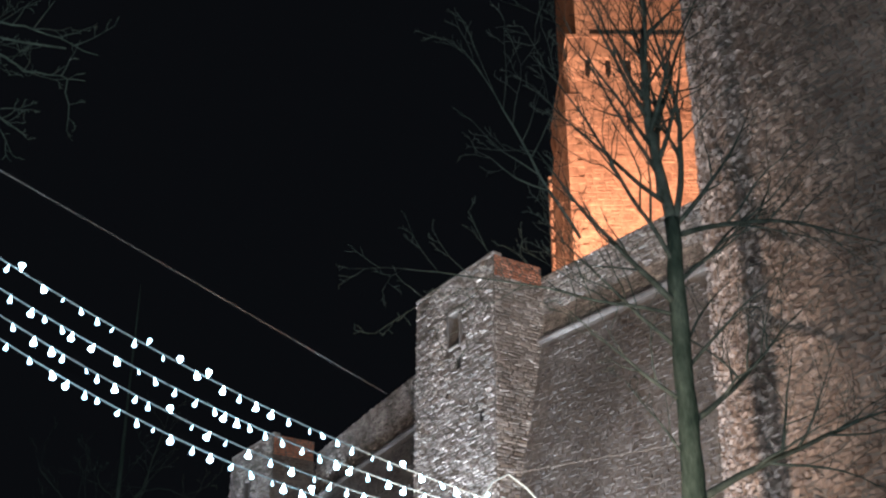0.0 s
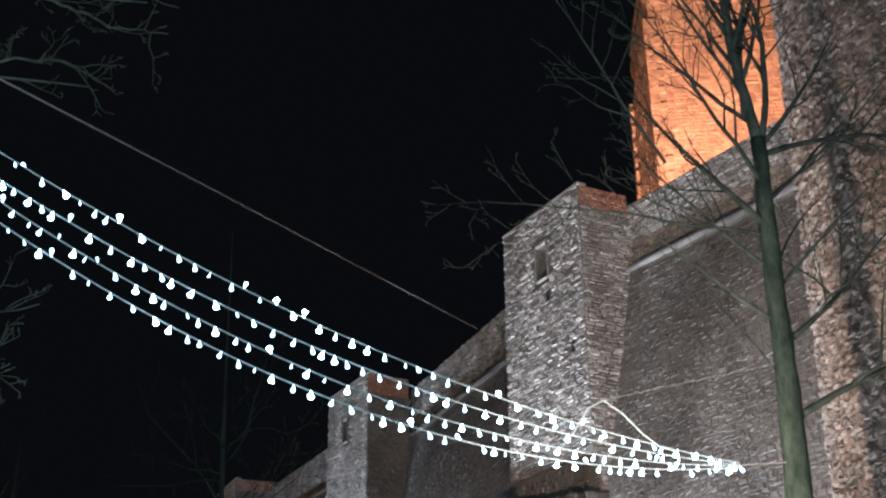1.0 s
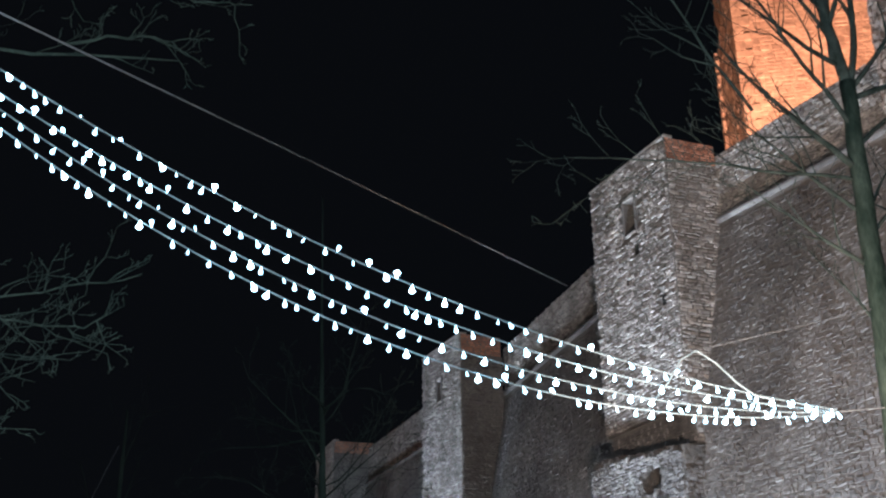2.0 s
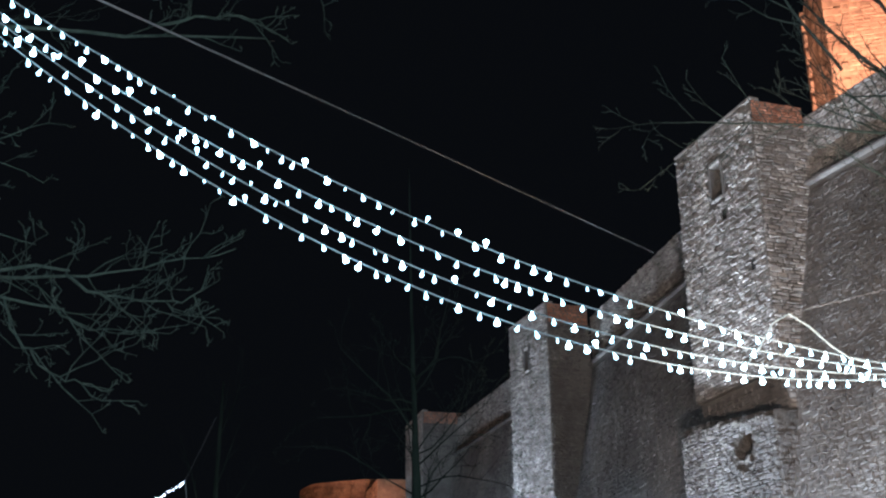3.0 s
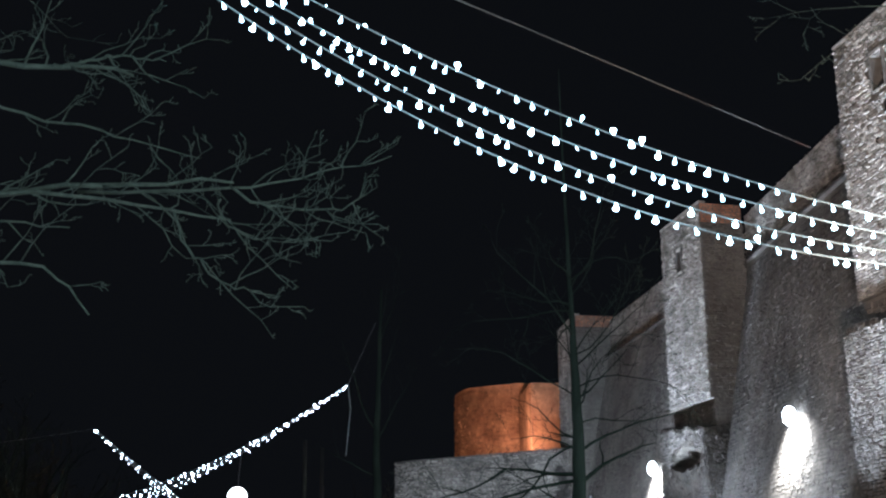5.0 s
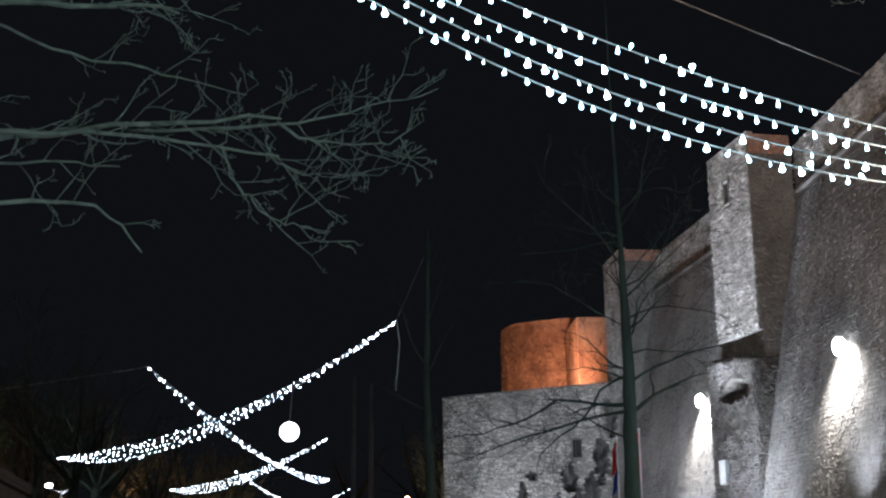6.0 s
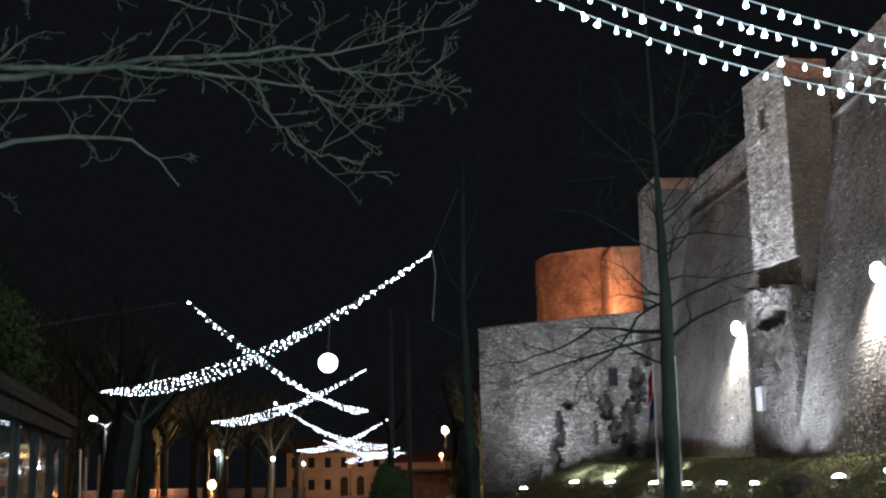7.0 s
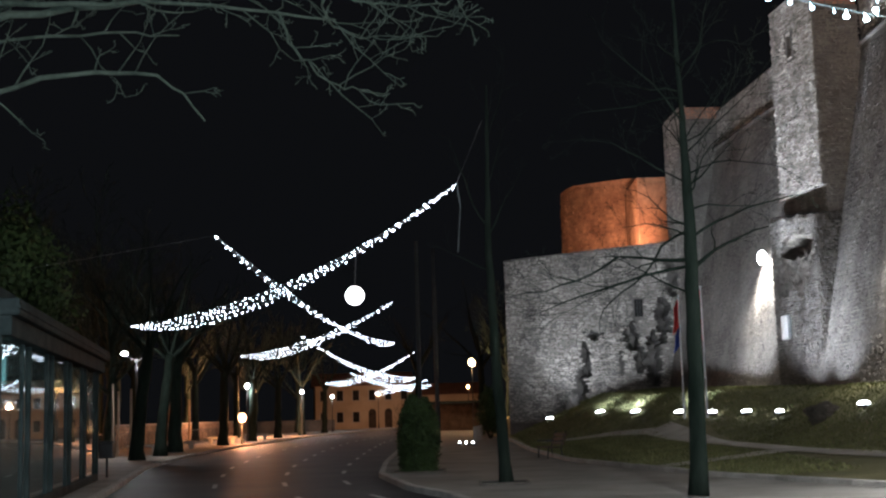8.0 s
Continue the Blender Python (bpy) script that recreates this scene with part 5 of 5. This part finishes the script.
def kiosk():
    """The glazed kiosk at the kerb: framed panes, deep eaves, a lit shop side."""
    t = thing("kiosk", (-9.69, 33.75, 0.11), "glazed street kiosk with a dark metal frame", "kiosk", turn=10.3)
    h, ln = 3.25, 15.0
    part("roof", box(-3.2, 0.32, -ln, 0.35, h, h + 0.28, 0.05), KIOSKMETAL, t, "dark metal roof edge")
    part("fascia", box(-3.1, 0.2, -ln, 0.22, h - 0.32, h, 0.03), KIOSKMETAL, t)
    part("upper_roof", box(-2.8, -0.1, -ln, 0.0, h + 0.28, h + 0.55, 0.05), KIOSKMETAL, t)
    part("plinth", box(-3.0, 0.06, -ln, 0.06, 0, 0.2, 0.02), KIOSKMETAL, t)
    n = 5
    for i in range(n + 1):
        y = -ln * i / n
        part("post", box(-0.06, 0.06, y - 0.06, y + 0.06, 0.2, h - 0.32, 0.01), KIOSKMETAL, t)
        if i < n:
            pane = part("pane", box(-0.012, 0.012, y - ln / n + 0.07, y - 0.07, 0.22, h - 0.34), KIOSKGLASS, t, "reflecting glass pane")
            pane.visible_shadow = False
    for i in range(1, 3):
        part("post", box(-3.0 * i / 2 - 0.06, -3.0 * i / 2 + 0.06, -0.06, 0.06, 0.2, h - 0.32, 0.01), KIOSKMETAL, t)
        pane = part("pane", box(-1.5 * i + 0.07, -1.5 * i + 1.43, -0.012, 0.012, 0.22, h - 0.34), KIOSKGLASS, t)
        pane.visible_shadow = False
    part("back_wall", box(-3.0, -2.9, -ln, 0, 0.2, h - 0.32), KIOSKWALL, t, "beige inner wall panel")
    part("floor_slab", box(-2.9, -0.07, -ln, -0.07, 0.1, 0.19), KIOSKWALL, t)
    for i in range(n):
        y = -ln * i / n
        part("mullion", box(-0.05, 0.05, y - 0.75, y - 0.67, 0.2, h - 0.32, 0.01), KIOSKMETAL, t)
    part("roof_rib", box(-0.2, 0.34, -ln, 0.37, h + 0.1, h + 0.16, 0.02), KIOSKMETAL, t)
    part("counter", box(-2.6, -1.8, -ln + 1, -2, 0.35, 1.25, 0.03), DARKWOOD, t)
    for i, y in enumerate((-9.4, -13.4)):
        c = part("ceiling_light", box(-1.6, -1.2, y - 0.5, y + 0.5, h - 0.42, h - 0.36, 0.01), KIOSKGLOW, t, "fluorescent ceiling light")
    lamp("kiosk_light", "AREA", (-8.6, 22.2, 2.85), (-8.6, 22.2, 0), 14, (0.75, 0.95, 1.0), 0.8)
    return t


KIOSKGLOW = glow("fluorescent_tube", (0.75, 0.95, 1.0), 3)
COLDPANEL = glow("lit_display_panel", (0.45, 0.85, 0.9), 1.2)
kiosk()

# lit drinks cabinet behind the kiosk glass
dc = thing("display_cabinet", (-8.3, 22.7, 0.3), "glass-fronted cabinet with a cold lit header", "cabinet", turn=10.3)
part("body", box(-0.8, -0.05, -0.45, 0.45, 0, 2.7, 0.03), KIOSKWALL, dc)
part("header", box(-0.05, 0.0, -0.4, 0.4, 2.1, 2.65, 0.01), COLDPANEL, dc, "glowing cyan header panel")
part("glass_door", box(-0.05, -0.02, -0.4, 0.4, 0.2, 2.05, 0.01), KIOSKGLASS, dc)
part("handle", rod((0.02, 0.33, 0.9), (0.02, 0.33, 1.5), 0.015), STEEL, dc)

post = thing("litter_bin", (-9.9, 35.6, 0.1), "slim dark litter bin on a post", "bin")
part("post", rod((0, 0, 0), (0, 0, 1.05), 0.035), IRON, post)
part("bin", box(-0.2, 0.2, -0.16, 0.16, 0.55, 1.0, 0.03), IRON, post)
part("lid", box(-0.22, 0.22, -0.18, 0.18, 1.0, 1.05, 0.02), IRON, post)

for px_, py_, ph in ((-1.25, 55.5, 9.5), (-0.5, 58.0, 9.5), (-0.55, 70.0, 9.0)):
    mast = thing("mast", (px_, py_, 0.08), "dark steel mast beside the street", "mast", "masts beside the street")
    part("pole", rod((0, 0, 0), (0, 0, ph), 0.11, 0.08, 10), IRON, mast)
    part("base_plate", box(-0.2, 0.2, -0.2, 0.2, 0, 0.05, 0.01), IRON, mast)

for i in range(6):
    b = thing("bollard", (1.4 + 0.22 * i, 66 + i * 3.2, 0.09), "pale stone bollard along the footway edge", "bollard", "footway bollards")
    part("shaft", rod((0, 0, 0), (0, 0, 0.75), 0.09, 0.07, 10), KERB, b)
    part("head", ball((0, 0, 0.78), 0.09, 10, 8), KERB, b)
for i in range(3):
    b = thing("marker_light", (0.55 + 0.32 * i, 62 - i * 0.6, 0.09), "small white marker light set in the paving", "lamp", "marker lights")
    part("housing", rod((0, 0, 0), (0, 0, 0.12), 0.09, 0.08, 10), IRON, b)
    part("lens", ball((0, 0, 0.13), 0.055, 10, 6), HEADWHITE, b)


def house(at, w, d, h, turn, cols, rows, label, doors=()):
    t = thing("house", at, label, "house", turn=turn)
    part("wall", box(0, w, 0, d, 0, h), PLASTER, t)
    rf = bmesh.new()
    vs = [rf.verts.new(v) for v in ((-0.5, -0.6, h), (w + 0.5, -0.6, h), (w + 0.5, d + 0.6, h), (-0.5, d + 0.6, h), (-0.5, d / 2, h + d * 0.22), (w + 0.5, d / 2, h + d * 0.22))]
    for f in ((0, 1, 5, 4), (2, 3, 4, 5), (0, 4, 3), (1, 2, 5), (0, 3, 2, 1)):
        rf.faces.new([vs[i] for i in f])
    part("roof", rf, ROOFTILE, t, "clay tile roof")
    for r in range(rows):
        for c in range(cols):
            x = w * (c + 0.5) / cols
            z = 1.0 + r * 3.1
            if r == 0 and c in doors:
                dn = part("door", box(x - 0.55, x + 0.55, -0.03, 0.05, 0, 2.3), DARKWOOD, t, "dark arched door")
                part("arch", rod((x, -0.03, 2.3), (x, 0.05, 2.3), 0.55, 0.55, 16), DARKWOOD, dn)
                continue
            wn = part("window", box(x - 0.45, x + 0.45, -0.02, 0.05, z, z + 1.45), VOID, t, "dark shuttered window")
            part("frame", box(x - 0.55, x - 0.45, -0.05, 0.02, z - 0.05, z + 1.5), DRESSED, wn)
            part("frame", box(x + 0.45, x + 0.55, -0.05, 0.02, z - 0.05, z + 1.5), DRESSED, wn)
            part("sill", box(x - 0.6, x + 0.6, -0.12, 0.02, z - 0.12, z - 0.05), DRESSED, wn)
    return t


house((-19, 176, 0), 14, 9, 6.2, 8, 6, 2, "ochre plastered house at the end of the street", (3, 4))
house((-4.5, 178, 0), 9, 8, 4.6, 0, 4, 1, "ochre plastered house at the end of the street", (1,))
hut = thing("market_hut", (1.0, 120, 0.0), "low dark shelter with a flat roof", "shelter")
part("roof", box(-3, 3.5, -2, 2, 2.7, 2.95, 0.03), KIOSKMETAL, hut)
for s in (-2.8, 3.3):
    for q in (-1.8, 1.8):
        part("post", box(s - 0.08, s + 0.08, q - 0.08, q + 0.08, 0, 2.7), KIOSKMETAL, hut)
part("back_wall", box(-2.8, 3.3, 1.7, 1.85, 0, 2.7), DARKWOOD, hut)

# planting squares in the footway
for x, y, w in ((1.2, 27.2, 1.1), (-0.85, 34.0, 1.5)):
    pit = thing("tree_pit", (x, y, 0.09), "square of bare soil edged with stone in the footway", "tree pit", "", "structure")
    part("soil", box(-w / 2, w / 2, -w / 2, w / 2, -0.05, 0.012, 0.0), VOID, pit)
    for a, b, c, d in ((-1, 1, -1, -0.9), (-1, 1, 0.9, 1), (-1, -0.9, -0.9, 0.9), (0.9, 1, -0.9, 0.9)):
        part("edging", box(a * w / 2, b * w / 2, c * w / 2, d * w / 2, -0.05, 0.03, 0.005), MORTAR, pit)

# young trees' stakes, stone seats and a low fence under the street trees
PALEWOOD = surface("pale_stake_wood", (0.22, 0.16, 0.11), (0.42, 0.33, 0.25), 2, 25, 0.3, 0.8, stretch=(1, 1, 0.2))
for i, (x, y, h) in enumerate([(-15.6, 57, 3.4), (-15.9, 59, 3.1), (-16.2, 62.5, 3.3), (-16.6, 66, 3.0), (-16.9, 67.5, 3.2), (-16.4, 72, 3.1), (-17.0, 76, 3.3), (-16.8, 79.5, 3.0)]):
    st = thing("tree_stake", (x, y, 0.1), "pale wooden stake beside the street trees", "stake", "tree stakes")
    part("stake", tube([(0, 0, 0), (0.03, 0, h * 0.5), (0.0 + 0.02 * (i % 3), 0, h)], [0.07, 0.06, 0.05], 8), PALEWOOD, st)
for x, y, w in [(-15.0, 60.5, 1.6), (-15.2, 69.5, 1.8), (-15.5, 84, 2.0), (-15.4, 98, 2.0)]:
    se = thing("stone_seat", (x, y, 0.11), "pale stone seat under the street trees", "bench", "stone seats")
    part("slab", box(-w / 2, w / 2, -0.25, 0.25, 0.38, 0.48, 0.02), KERB, se)
    for q in (-w / 2 + 0.25, w / 2 - 0.25):
        part("support", box(q - 0.12, q + 0.12, -0.2, 0.2, 0, 0.38, 0.02), KERB, se)
for i in range(14):
    fp = thing("fence_panel", (-19.5 + 0.1 * i, 58 + i * 3.0, 0.1), "dark iron fence panel behind the footway", "fence", "park fence", turn=88)
    for q in range(10):
        part("bar", rod((q * 0.3, 0, 0), (q * 0.3, 0, 1.05), 0.016, sides=6), IRON, fp)
    part("rail", box(0, 2.95, -0.02, 0.02, 0.95, 1.0), IRON, fp)
    part("lower_rail", box(0, 2.95, -0.02, 0.02, 0.12, 0.17), IRON, fp)

# low rubble wall at the back of the park
pw = thing("park_wall", label="low brown rubble wall at the back of the park", category="wall", kind="structure")
part("wall_core", box(-24.3, -23.7, 56, 150, 0, 1.5, 0.03), MORTAR, pw)
part("coping", box(-24.4, -23.6, 55.9, 150.1, 1.5, 1.62, 0.03), KERB, pw)
pface = flat((-23.69, 56, 0.05), (0, 1, 0), (0, 0, 1), (1, 0, 0))
part("rubble_facing", join([(q[0], q[1]) for q in masonry(pface, 94, 1.42, 0.2, 0.4, 0.05, 91, loose=0.4)]), BROWNSTONE, pw, kind="stuff")
part("end_wall", box(-24.3, -13.9, 150.2, 150.8, 0, 1.5, 0.03), MORTAR, pw)

# grass on the bank and the lawn
rng = random.Random(77)
gv, gf = [], []
for i in range(60000):
    y = rng.uniform(26, 74)
    kx = along(KERB_LINE, y)
    x = kx + 0.4 + (17.0 - kx) * rng.random()
    hgt = rng.uniform(0.03, 0.1)
    z = ground_z(x, y) - 0.02
    a = rng.uniform(0, 6.28)
    dx_, dy_ = math.cos(a) * 0.03, math.sin(a) * 0.03
    if abs(x - 9.6) < 0.85 and y < 52:
        continue
    k = len(gv)
    gv += [(x - dx_, y - dy_, z), (x + dx_, y + dy_, z), (x + rng.uniform(-0.05, 0.05), y + rng.uniform(-0.05, 0.05), z + hgt)]
    gf.append((k, k + 1, k + 2))
solo("grass", (gv, gf), BLADES, "short winter grass on lawn and bank", "grass", "stuff")

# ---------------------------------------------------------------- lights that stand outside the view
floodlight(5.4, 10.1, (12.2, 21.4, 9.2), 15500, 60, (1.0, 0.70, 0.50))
# three lamps added as fill, for the limbs, the castle and the lawn
street_lamp((-4.4, 8.6, 0.1), 3.1, HEADWHITE, 1300, COOL, "unseen low lamp with a white lantern, added to light the limbs", 1, 0.25)
street_lamp((4.0, 2.6, 0.1), 8.5, HEADWHITE, 5000, WHITE, "unseen tall lamp with a white lantern, added to light castle and footway", 1, 0.25)
street_lamp((8.7, 19.5, 0.3), 2.7, HEADWHITE, 450, WHITE, "unseen low lamp with a white lantern, added to light the lawn", 1, 0.18)


def keep_flood(at, aim, watts, cone, label):
    t = thing("castle_floodlight", at, label, "floodlight", "castle floodlights")
    part("housing", box(-0.3, 0.3, -0.2, 0.2, 0, 0.4, 0.04), IRON, t)
    part("lens", box(-0.26, 0.26, -0.16, 0.16, 0.41, 0.43), HEADORANGE, t)
    lamp("orange_floodlight", "SPOT", (at[0], at[1], at[2] + 0.6), aim, watts, SODIUM, 0.3, cone, 0.5)


solo("castle_yard", box(19.9, 70, 22, 110, 13.5, 14.0), GRASSGROUND, "grassy castle yard behind the walls", "yard", "structure")
keep_flood((30, 44, 14.0), (39, 57, 40), 215000, 80, "orange floodlight in the castle yard")
keep_flood((24, 60, 14.0), (36, 62, 40), 22000, 80, "orange floodlight in the castle yard")
keep_flood((10.9, 78.4, 11.0), (12.8, 87, 15.5), 3000, 120, "orange floodlight before the round tower")
part("plinth", box(-0.4, 0.4, -0.3, 0.3, -11.2, 0), MORTAR, bpy.data.objects["castle_floodlight.002"])
